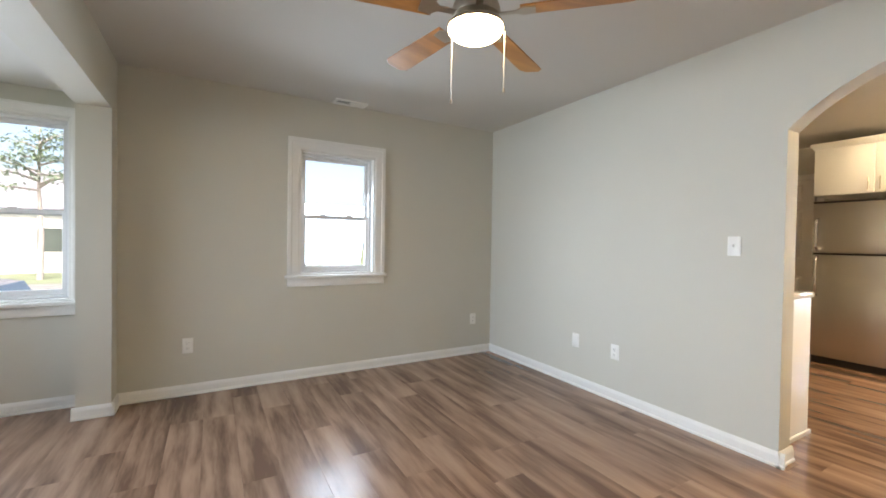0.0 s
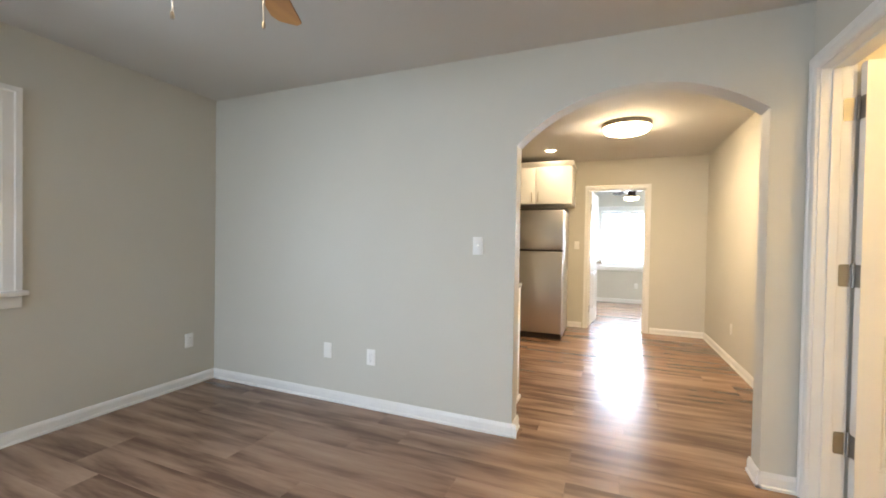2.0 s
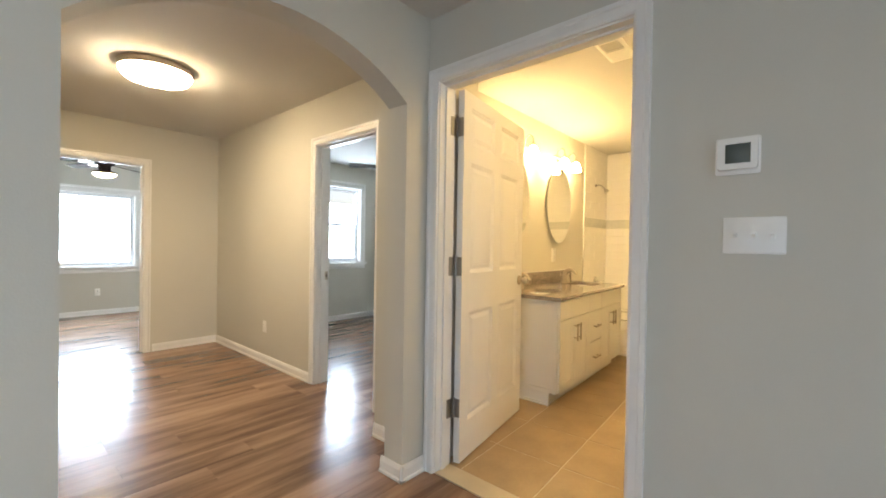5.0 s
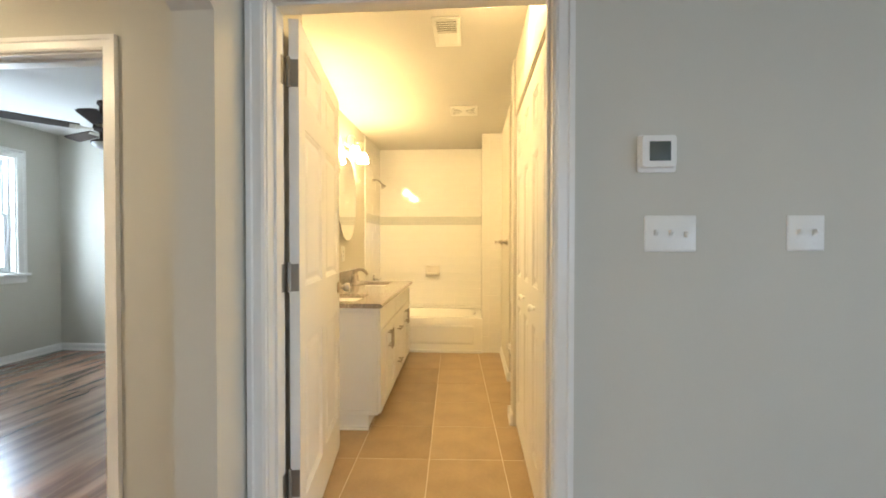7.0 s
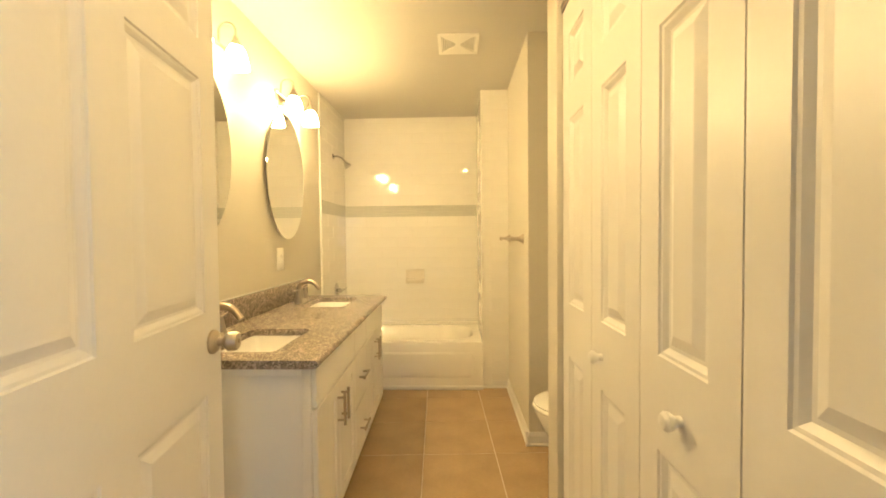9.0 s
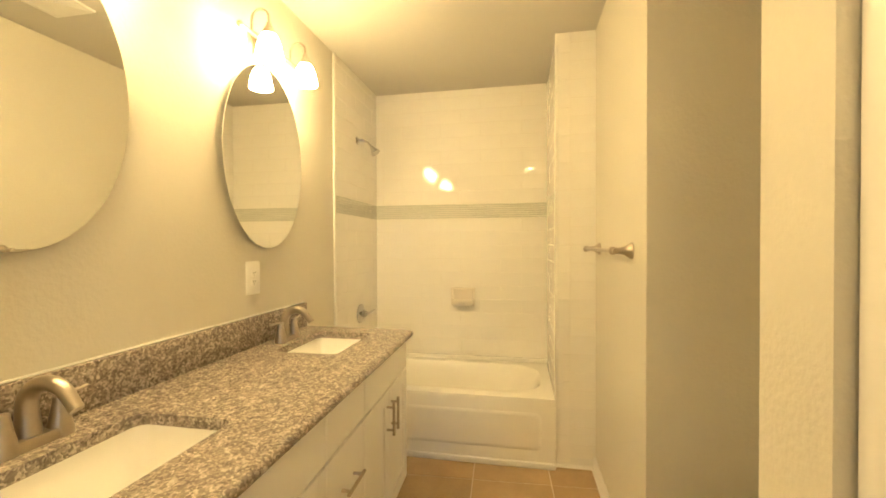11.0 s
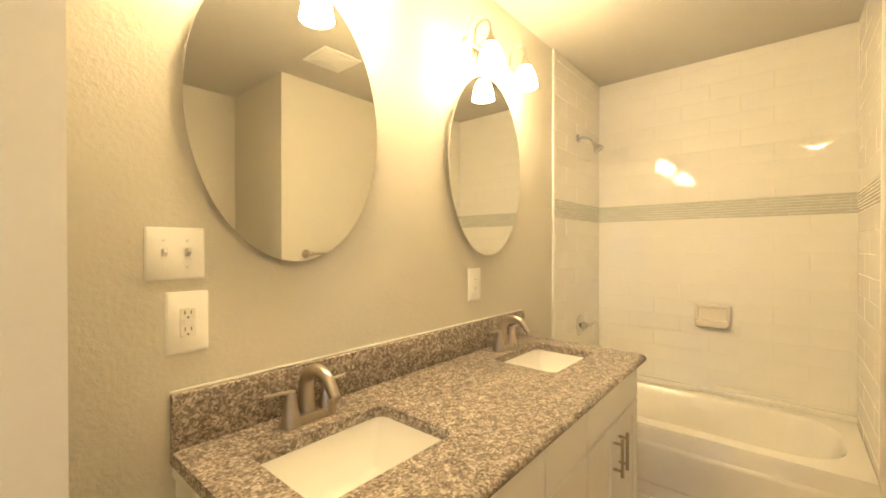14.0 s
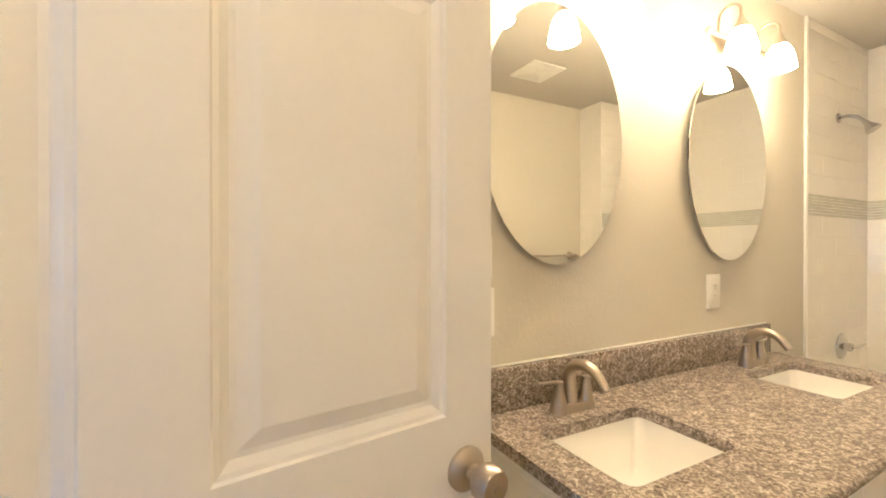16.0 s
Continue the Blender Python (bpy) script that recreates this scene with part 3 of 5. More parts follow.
def hinge(parent, z, m=None):
    bm = bmesh.new()
    box(bm, -0.0025, -0.0005, -0.0165, 0.0165, z - 0.051, z + 0.051, 0.0008, 1)
    box(bm, -0.0045, -0.0025, 0.021, 0.027, z - 0.051, z + 0.051, 0.0008, 1)
    hg = part("hinge", bm, "hinge_steel", parent, "brushed nickel butt hinge")
    bm = bmesh.new()
    lathe(bm, ((0.0, -0.053), (0.007, -0.053), (0.007, 0.053), (0.005, 0.058), (0.0, 0.059)), 12, Matrix.Translation((-0.006, 0.0185, z)))
    part("hinge_pin", bm, "hinge_steel", hg)
    return hg


SIX = ((0.205, 0.815), (1.032, 1.648), (1.750, 1.952))
d1 = panel_leaf("door_1", 0.875, 2.03, 0.036, 2, SIX, 0.088, "door", "white six-panel bathroom door standing open into the bathroom")
d1.matrix_basis = pose(2.601, -0.1415, 0.012, 0, 0, -81.0)
door_knob(d1, 0.822, 0.018, 0.947, 1)
door_knob(d1, 0.822, -0.018, 0.947, -1)
for z in (0.30, 1.073, 1.83):
    hg = hinge(d1, z)
    bm = bmesh.new()
    loft(bm, [[Vector((x, y, z)) for y, z in ((-0.122, z - 0.039), (-0.090, z - 0.039), (-0.084, z - 0.033), (-0.084, z + 0.057), (-0.090, z + 0.063), (-0.122, z + 0.063))] for x in (2.6285, 2.6265)])
    bm.transform(d1.matrix_basis.inverted())
    part("jamb_leaf", bm, "hinge_steel", hg, "hinge leaf screwed to the jamb")
bm = boxes((0.875, 0.8765, -0.012, 0.012, 0.917, 0.977))
part("latch_plate", bm, "nickel", d1)

d2 = panel_leaf("door_2", 0.74, 1.985, 0.035, 2, SIX, 0.10, "door", "white six-panel bedroom door standing open")
d2.matrix_basis = pose(6.585, 1.165, 0.012, 0, 0, -6)
door_knob(d2, 0.68, 0.0175, 0.915, 1)
door_knob(d2, 0.68, -0.0175, 0.915, -1)
for z in (0.25, 1.0, 1.75):
    hinge(d2, z)

strike = solid("strike_plate", boxes((1.6858, 1.6880, -0.118, -0.088, 0.895, 0.965)), "nickel", "brushed nickel strike plate let into the jamb", "strike plate", kind="")
part("latch_hole", boxes((1.6882, 1.6888, -0.110, -0.098, 0.915, 0.95)), "black", strike, "dark latch hole")
strike = solid("strike_plate", boxes((4.2748, 4.2768, -0.407, -0.377, 0.885, 0.955)), "nickel", "brushed nickel strike plate on the side bedroom jamb", "strike plate", kind="")
part("latch_hole", boxes((4.2740, 4.2747, -0.398, -0.386, 0.905, 0.935)), "black", strike, "dark latch hole")
solid("threshold", boxes((1.687, 2.628, -0.12, -0.002, -0.004, 0.006), bevel=0.003), "threshold", "tan stone threshold strip in the bathroom doorway")

# ---- closet ----
LEAF = 0.309
for i in range(4):
    lf = panel_leaf("closet_door", LEAF - 0.004, 2.02, 0.030, 1, ((0.17, 0.80), (0.985, 1.62), (1.73, 1.91)), 0.074, "door", "white panelled bifold closet door leaf", kind="", category="closet door")
    tagged(lf, group="bifold closet doors")
    lf.matrix_basis = pose(1.634, -0.132 - i * LEAF, 0.02, 0, 0, -90)
    if i in (1, 2):
        bm = bmesh.new()
        lathe(bm, ((0.0, 0.0), (0.010, 0.0), (0.009, 0.010), (0.016, 0.018), (0.018, 0.026), (0.013, 0.033), (0.0, 0.035)), 18, pose(0.15 if i == 1 else 0.225, 0.015, 0.89, -90))
        part("knob", bm, "plate", lf, "small round white knob")
solid("closet_track", boxes((1.616, 1.653, -1.37, -0.122, 2.043, 2.061)), "nickel", "metal bifold track at the head of the closet opening", "track", kind="")

# ---- electrical plates ----


def plate(name, m, w, h, label, category, toggles=0, outlets=0, rocker=False, group=""):
    """Local x along the wall, y up, z out of it."""
    p = thing(name, label, category, m, group)
    bm = bmesh.new()
    loft(bm, [rrect(0, 0, w, h, 0.005, 0.0), rrect(0, 0, w, h, 0.005, 0.003), rrect(0, 0, w - 0.008, h - 0.008, 0.004, 0.006)])
    part("cover_plate", bm, "plate", p)
    for i in range(toggles):
        x = (i - (toggles - 1) / 2) * 0.046
        bm = boxes((x - 0.0055, x + 0.0055, -0.012, 0.012, 0.0062, 0.008))
        part("toggle_slot", bm, "plate", p)
        bm = bmesh.new()
        up = -1 if i == 2 else 1
        loft(bm, [rrect(x, 0.002 * up, 0.0105, 0.016, 0.002, 0.008), rrect(x, 0.009 * up, 0.009, 0.010, 0.002, 0.021)])
        part("toggle", bm, "plate", p)
        for s in (-0.03, 0.03):
            bm = bmesh.new()
            lathe(bm, ((0, 0.006), (0.003, 0.006), (0.003, 0.0072), (0, 0.0074)), 8, Matrix.Translation((x, s, 0)))
            part("screw", bm, "plate", p)
    for i in range(outlets):
        y = (i - (outlets - 1) / 2) * 0.038
        bm = bmesh.new()
        loft(bm, [rrect(0, y, 0.032, 0.027, 0.008, 0.006), rrect(0, y, 0.031, 0.026, 0.008, 0.0085)])
        face = part("receptacle", bm, "plate", p)
        bm = boxes((-0.0075, -0.0055, y - 0.001, y + 0.008, 0.0086, 0.0089), (0.0055, 0.0075, y - 0.001, y + 0.007, 0.0086, 0.0089), (-0.002, 0.002, y - 0.010, y - 0.006, 0.0086, 0.0089))
        part("slots", bm, "duct", face, "dark socket slots")
    if rocker:
        bm = boxes((-0.0165, 0.0165, -0.033, 0.033, 0.006, 0.0078), bevel=0.001)
        part("device_face", bm, "plate", p)
        for y in (-0.004, 0.004):
            part("test_button", boxes((-0.008, 0.008, y - 0.003, y + 0.003, 0.0078, 0.0092)), "plate", p)
    return p


ON_E = Matrix(((0, 0, -1, 0), (-1, 0, 0, 0), (0, 1, 0, 0), (0, 0, 0, 1)))
ON_S = Matrix(((-1, 0, 0, 0), (0, 0, 1, 0), (0, 1, 0, 0), (0, 0, 0, 1)))
ON_N = Matrix(((1, 0, 0, 0), (0, 0, -1, 0), (0, 1, 0, 0), (0, 0, 0, 1)))


def on(base, x, y, z):
    return Matrix.Translation((x, y, z)) @ base


plate("light_switch", on(ON_E, XE, 1.672, 1.187), 0.070, 0.114, "white single toggle switch beside the archway", "light switch", toggles=1)
plate("wall_outlet", on(ON_E, XE, 2.842, 0.378), 0.070, 0.114, "white blank wall plate low on the wall", "wall plate")
plate("wall_outlet", on(ON_E, XE, 2.46, 0.370), 0.070, 0.114, "white duplex outlet low on the wall", "outlet", outlets=2)
plate("wall_outlet", on(ON_N, -0.11, YN, 0.372), 0.070, 0.114, "white duplex outlet low on the wall", "outlet", outlets=2)
plate("wall_outlet", on(ON_N, 2.475, YN, 0.370), 0.070, 0.114, "white duplex outlet low on the wall", "outlet", outlets=2)
plate("light_switch", on(ON_S, 1.322, 0, 1.244), 0.156, 0.114, "white three-gang toggle switch plate", "light switch", toggles=3)
plate("light_switch", on(ON_S, 0.921, 0, 1.245), 0.108, 0.110, "white two-gang toggle switch plate", "light switch", toggles=2)
plate("light_switch", on(ON_E, 6.45, 1.335, 1.20), 0.070, 0.114, "white single toggle switch beside the bedroom doorway", "light switch", toggles=1)
plate("wall_outlet", on(ON_S, 5.20, -0.29, 0.36), 0.070, 0.114, "white duplex outlet low on the hall wall", "outlet", outlets=2)
plate("wall_outlet", on(ON_E, 9.6, 0.36, 0.362), 0.070, 0.114, "white duplex outlet below the bedroom window", "outlet", outlets=2)
plate("light_switch", on(ON_E, XB, -1.235, 1.263), 0.118, 0.118, "white two-gang toggle switch plate", "light switch", toggles=2)
plate("wall_outlet", on(ON_E, XB, -1.258, 1.107), 0.088, 0.140, "white outlet with test buttons above the counter", "outlet", outlets=2, rocker=True)
plate("wall_outlet", on(ON_E, XB, -2.368, 1.113), 0.090, 0.140, "white outlet between mirror and backsplash", "outlet", outlets=2)

th = thing("thermostat", "white wall thermostat with a dark display", "thermostat", on(ON_S, 1.366, 0, 1.494))
bm = bmesh.new()
loft(bm, [rrect(0, 0, 0.116, 0.116, 0.008, 0), rrect(0, 0, 0.116, 0.116, 0.008, 0.008), rrect(0, 0.004, 0.106, 0.100, 0.010, 0.011), rrect(0, 0.004, 0.102, 0.096, 0.010, 0.026)])
part("thermostat_body", bm, "plate", th)
part("display", boxes((-0.030, 0.034, -0.026, 0.034, 0.0262, 0.0270), bevel=0.0004), "screen", th, "dark grey display")

# ---- ceiling vents ----


def vent(name, x0, x1, y0, y1, z, slats, label, along):
    v = thing(name, label, "vent", Matrix.Translation(((x0 + x1) / 2, (y0 + y1) / 2, z)))
    w, d = x1 - x0, y1 - y0
    b = 0.022
    bm = boxes((-w / 2, w / 2, -d / 2, -d / 2 + b, -0.010, 0), (-w / 2, w / 2, d / 2 - b, d / 2, -0.010, 0), (-w / 2, -w / 2 + b, -d / 2 + b, d / 2 - b, -0.010, 0), (w / 2 - b, w / 2, -d / 2 + b, d / 2 - b, -0.010, 0), bevel=0.002)
    part("vent_frame", bm, "plate", v)
    part("backing", boxes((-w / 2 + b, w / 2 - b, -d / 2 + b, d / 2 - b, -0.002, 0)), "duct", v, "dark duct opening")
    for i in range(slats):
        f = (i + 0.5) / slats - 0.5
        if along == "fan":
            c = f * (w - 2 * b)
            bm = boxes((c - 0.0036, c + 0.0036, -d / 2 + b, d / 2 - b, -0.009, -0.003))
        elif along == "half_x":
            c = f * (w - 2 * b)
            k = 0.0022 if f < 0 else (w - 2 * b) / slats * 0.46
            bm = boxes((c - k, c + k, -d / 2 + b, d / 2 - b, -0.009, -0.003))
        else:
            c = f * (d - 2 * b)
            k = 0.0022 if f > 0 else (d - 2 * b) / slats * 0.46
            bm = boxes((-w / 2 + b, w / 2 - b, c - k, c + k, -0.009, -0.003))
        part("slat", bm, "plate", v)
    if along == "fan":
        for s in (-1, 1):
            bm = bmesh.new()
            tri = [(-w / 2 + b, s * (d / 2 - b)), (-0.012, s * 0.014), (0.012, s * 0.014), (w / 2 - b, s * (d / 2 - b))]
            loft(bm, [[Vector((px, py, z)) for px, py in tri] for z in (-0.002, -0.0102)])
            part("grille_web", bm, "plate", v, smooth=False)
        part("grille_web", boxes((-0.014, 0.014, -0.016, 0.016, -0.0104, -0.002)), "plate", v)
    return v


vent("ceiling_vent", 0.945, 1.235, 3.90, 4.03, ZC, 14, "white slatted ceiling register, one half open", "half_x")
vent("exhaust_fan", 1.893, 2.137, -2.502, -2.25, ZB, 18, "white square bathroom exhaust fan grille", "fan")
vent("ceiling_vent", 2.008, 2.162, -1.155, -0.845, ZB, 12, "white bathroom ceiling register, one half open", "half_y")

# ---- ceiling fan ----


def ceiling_fan(x, y, z_ceiling, blade_z, blade_mat, bowl, angle, drop, label, blades=5, reach=0.66, housing="nickel"):
    fan = thing("ceiling_fan", label, "ceiling fan", Matrix.Translation((x, y, z_ceiling)))
    z = blade_z - z_ceiling
    bm = bmesh.new()
    lathe(bm, ((0, 0), (0.075, 0), (0.078, -0.02), (0.060, -0.045), (0.060, z + 0.045), (0.098, z + 0.030), (0.105, z + 0.005), (0.100, z - 0.018), (0.062, z - 0.032), (0.058, drop + 0.090), (0.085, drop + 0.080), (0.118, drop + 0.066), (0.122, drop + 0.050), (0.0, drop + 0.050)), 36)
    part("motor_housing", bm, housing, fan, "brushed nickel motor housing" if housing == "nickel" else "dark motor housing")
    bm = bmesh.new()
    lathe(bm, [(0.0, drop + 0.052)] + [(0.118 * math.cos(radians(a)), drop + 0.050 - 0.050 * math.sin(radians(a))) for a in range(0, 91, 9)], 36)
    part("light_bowl", bm, bowl, fan, "frosted glass bowl")
    for i in range(blades):
        m = pose(0, 0, z - 0.010, 0, 0, angle + 360 / blades * i) @ pose(0, 0, 0, 11)
        bm = bmesh.new()
        ring = [(0.19, -0.052), (reach - 0.10, -0.064), (reach - 0.03, -0.064), (reach, -0.038), (reach, 0.038), (reach - 0.03, 0.064), (reach - 0.10, 0.064), (0.19, 0.052)]
        loft(bm, [[m @ Vector((px, py, -0.003)) for px, py in ring], [m @ Vector((px, py, 0.003)) for px, py in ring]])
        bl = part("blade", bm, blade_mat, fan)
        bm = bmesh.new()
        loft(bm, [[m @ Vector((px, py, -0.008)) for px, py in ((0.09, -0.016), (0.17, -0.014), (0.20, -0.042), (0.25, -0.035), (0.25, 0.035), (0.20, 0.042), (0.17, 0.014), (0.09, 0.016))],
                  [m @ Vector((px, py, -0.003)) for px, py in ((0.09, -0.016), (0.17, -0.014), (0.20, -0.042), (0.25, -0.035), (0.25, 0.035), (0.20, 0.042), (0.17, 0.014), (0.09, 0.016))]])
        part("blade_iron", bm, "nickel", bl, "brushed nickel blade bracket")
    return fan


FAN = ceiling_fan(1.02, 1.915, ZC, 2.165, "oak", "fan_bowl", 99, 2.048 - ZC, "oak-bladed nickel ceiling fan with a lit glass bowl")
for dx, dy, ln in ((-0.086, 0.054, 0.300), (0.118, -0.05, 0.245)):
    bm = bmesh.new()
    for i in range(45):
        bmesh.ops.create_icosphere(bm, subdivisions=1, radius=0.0040, matrix=Matrix.Translation((dx, dy, 2.10 - ZC - ln * i / 44)))
    ch = part("pull_chain", bm, "steel", FAN, "pale beaded pull chain")
    bm = bmesh.new()
    lathe(bm, ((0, 0), (0.003, 0), (0.006, -0.010), (0.005, -0.020), (0, -0.022)), 10, Matrix.Translation((dx, dy, 2.10 - ZC - ln)))
    part("pull_fob", bm, "nickel", ch)
ceiling_fan(7.75, 0.565, 2.45, 2.155, "dark_blade", "fan_bowl", 95, 1.972 - 2.45, "dark-bladed bedroom ceiling fan with a lit bowl", housing="dark_blade")
ceiling_fan(5.1, -2.0, 2.43, 2.20, "dark_blade", "porcelain", 50, 2.02 - 2.43, "dark-bladed side bedroom ceiling fan, its bowl unlit", housing="dark_blade")

# ---- kitchen and hall ----
fl = thing("ceiling_light", "round flush ceiling light with a glowing diffuser", "ceiling light", Matrix.Translation((4.65, 0.76, ZB)))
bm = bmesh.new()
lathe(bm, ((0, 0), (0.225, 0), (0.228, -0.012), (0.220, -0.044), (0.205, -0.022), (0, -0.034)), 48)
part("light_base", bm, "nickel", fl, "brushed nickel trim ring")
bm = bmesh.new()
lathe(bm, ((0, -0.0345), (0.212, -0.0345), (0.212, -0.055), (0.195, -0.080), (0.14, -0.097), (0.07, -0.103), (0, -0.105)), 48)
part("diffuser", bm, "hall_bowl", fl, "glowing frosted diffuser")
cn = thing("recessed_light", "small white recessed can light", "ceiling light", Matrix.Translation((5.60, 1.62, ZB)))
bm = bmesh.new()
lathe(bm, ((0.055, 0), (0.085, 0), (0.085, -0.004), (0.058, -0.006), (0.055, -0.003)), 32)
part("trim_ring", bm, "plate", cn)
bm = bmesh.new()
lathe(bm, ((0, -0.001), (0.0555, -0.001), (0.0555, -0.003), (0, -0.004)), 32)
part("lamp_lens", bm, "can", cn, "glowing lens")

fr = thing("refrigerator", "stainless steel top-freezer refrigerator beside the doorway", "refrigerator", Matrix.Translation((5.46, 1.43, 0)))
part("fridge_cabinet", boxes((0.07, 0.74, 0.0, 0.78, 0.03, 1.645), bevel=0.006), "steel", fr, "grey steel cabinet sides")
part("lower_door", boxes((0.0, 0.065, 0.002, 0.778, 0.075, 1.115), bevel=0.012), "steel", fr, "brushed stainless lower door")
part("freezer_door", boxes((0.0, 0.065, 0.002, 0.778, 1.135, 1.64), bevel=0.012), "steel", fr, "brushed stainless freezer door")
part("door_gasket", boxes((0.012, 0.07, 0.006, 0.774, 1.112, 1.138), (0.066, 0.071, 0.006, 0.774, 0.08, 1.635)), "black", fr, "black door gasket")
part("kick_plate", boxes((0.03, 0.72, 0.01, 0.77, 0.0, 0.072), bevel=0.004), "black", fr, "black toe grille")
part("top_cap", boxes((0.01, 0.74, 0.0, 0.78, 1.645, 1.66), bevel=0.003), "black", fr, "dark hinge cover strip")
for z0, z1 in ((1.16, 1.48), (0.70, 1.10)):
    bm = bmesh.new()
    sweep(bm, [(0.0, 0.735, z0), (-0.035, 0.735, z0 + 0.02), (-0.045, 0.735, z0 + 0.05), (-0.045, 0.735, z1 - 0.05), (-0.035, 0.735, z1 - 0.02), (0.0, 0.735, z1)], 0.013)
    part("fridge_handle", bm, "chrome", fr, "bright bar handle")

uc = thing("wall_cabinet", "white two-door cabinet above the refrigerator", "cabinet", Matrix.Translation((5.80, 1.37, 1.75)))
part("cabinet_box", boxes((0.02, 0.65, 0.0, 0.95, 0.0, 0.56), bevel=0.002), "cabinet", uc)
for y0 in (0.004, 0.478):
    dr = part("cabinet_door", boxes((0.0, 0.019, y0, y0 + 0.468, 0.004, 0.50), bevel=0.003), "cabinet", uc)
    hy = y0 + (0.43 if y0 < 0.1 else 0.04)
    bm = bmesh.new()
    sweep(bm, [(-0.024, hy, 0.03), (-0.024, hy, 0.16)], 0.005)
    for z in (0.05, 0.14):
        sweep(bm, [(-0.024, hy, z), (0.002, hy, z)], 0.004)
    part("bar_pull", bm, "nickel", dr, "brushed nickel bar pull")
bm = bmesh.new()
loft(bm, [[Vector((a, -b2, c)) for a, b2, c in ((-0.002, 0.0, 0.50), (-0.012, 0.010, 0.515), (-0.035, 0.032, 0.548), (-0.040, 0.022, 0.565), (0.05, 0.022, 0.565), (0.05, 0.0, 0.50))],
          [Vector((a, 0.95 + b2, c)) for a, b2, c in ((-0.002, 0.0, 0.50), (-0.012, 0.010, 0.515), (-0.035, 0.032, 0.548), (-0.040, 0.022, 0.565), (0.05, 0.022, 0.565), (0.05, 0.0, 0.50))]])
box(bm, 0.05, 0.65, -0.022, 0.0, 0.52, 0.565, 0.004, 1)
part("crown_moulding", bm, "cabinet", uc)

kb = thing("base_cabinet", "white kitchen base cabinet behind the arch wall", "cabinet", Matrix.Translation((XH, 1.535, 0)))
part("cabinet_box", boxes((0.0, 0.50, 0.0, 0.60, 0.10, 0.87), (0.0, 0.45, 0.01, 0.60, 0.0, 0.10), bevel=0.003), "cabinet", kb)
part("end_panel", boxes((0.0, 0.515, -0.012, -0.001, 0.0, 0.87), bevel=0.002), "cabinet", kb)
part("shoe_moulding", boxes((0.0, 0.53, -0.026, -0.012, 0.0, 0.03), bevel=0.005), "trim", kb)
part("cabinet_door", boxes((0.50, 0.518, 0.01, 0.59, 0.12, 0.85), bevel=0.003), "cabinet", kb)
ct = thing("kitchen_counter", "pale stone kitchen worktop", "worktop", Matrix.Translation((XH, 1.515, 0.87)))
part("slab", boxes((0.0, 0.54, 0.0, 0.62, 0.0, 0.032), bevel=0.006), "porcelain", ct)
kd = panel_leaf("door_4", 0.80, 2.0, 0.035, 2, SIX, 0.11, "door", "white panelled back door in the kitchen")
kd.matrix_basis = pose(6.425, 3.30, 0.012, 0, 0, -90)
casing("door_casing_4", "x", 6.45, -1, 2.49, 3.31, 2.02)

# ---- vanity ----
VF, VN, VS, VT = 2.577, -1.25, -2.762, 0.795
va = thing("vanity_cabinet", "white shaker bathroom vanity with nickel bar pulls", "vanity", Matrix.Translation((VF, VS, 0)) @ pose(0, 0, 0, 0, 0, 1.8) @ Matrix.Translation((-VF, -VS, 0)))
for y0 in (VN - 0.018, VS):
    part("side_panel", boxes((VF + 0.019, XB + (0.04 if y0 > -2 else -0.002), y0, y0 + 0.018, 0.10, VT)), "cabinet", va, smooth=False)
part("bottom_panel", boxes((VF + 0.019, XB - 0.002, VS + 0.018, VN - 0.018, 0.10, 0.118)), "cabinet", va, smooth=False)
part("face_frame", boxes((VF + 0.019, VF + 0.037, VS + 0.018, VN - 0.018, 0.118, VT)), "cabinet", va, smooth=False)
part("toe_kick", boxes((VF + 0.085, XB - 0.002, VS + 0.01, VN - 0.01, 0.0, 0.10)), "cabinet", va)
part("side_skirt", boxes((VF + 0.080, XB + 0.04, VN - 0.012, VN + 0.001, 0.0, 0.105), (VF + 0.078, XB + 0.04, VN - 0.002, VN + 0.014, 0.0, 0.018), bevel=0.003), "cabinet", va)
part("end_stile", boxes((VF + 0.021, VF + 0.050, VN - 0.001, VN + 0.007, 0.10, VT), (VF + 0.050, XB + 0.04, VN - 0.001, VN + 0.007, 0.10, 0.128), (VF + 0.050, XB + 0.04, VN - 0.001, VN + 0.007, VT - 0.03, VT), bevel=0.002), "cabinet", va)


def shaker(y0, y1, z0, z1, frame=True, name="cabinet_door"):
    bm = bmesh.new()
    x = VF
    r = 0.055
    if frame:
        box(bm, x, x + 0.018, y0, y0 + r, z0, z1, 0.002, 1)
        box(bm, x, x + 0.018, y1 - r, y1, z0, z1, 0.002, 1)
        box(bm, x, x + 0.018, y0 + r, y1 - r, z0, z0 + r, 0.002, 1)
        box(bm, x, x + 0.018, y0 + r, y1 - r, z1 - r, z1, 0.002, 1)
        box(bm, x + 0.008, x + 0.017, y0 + r - 0.003, y1 - r + 0.003, z0 + r - 0.003, z1 - r + 0.003)
    else:
        box(bm, x, x + 0.018, y0, y1, z0, z1, 0.003, 1)
    return part(name, bm, "cabinet", va)


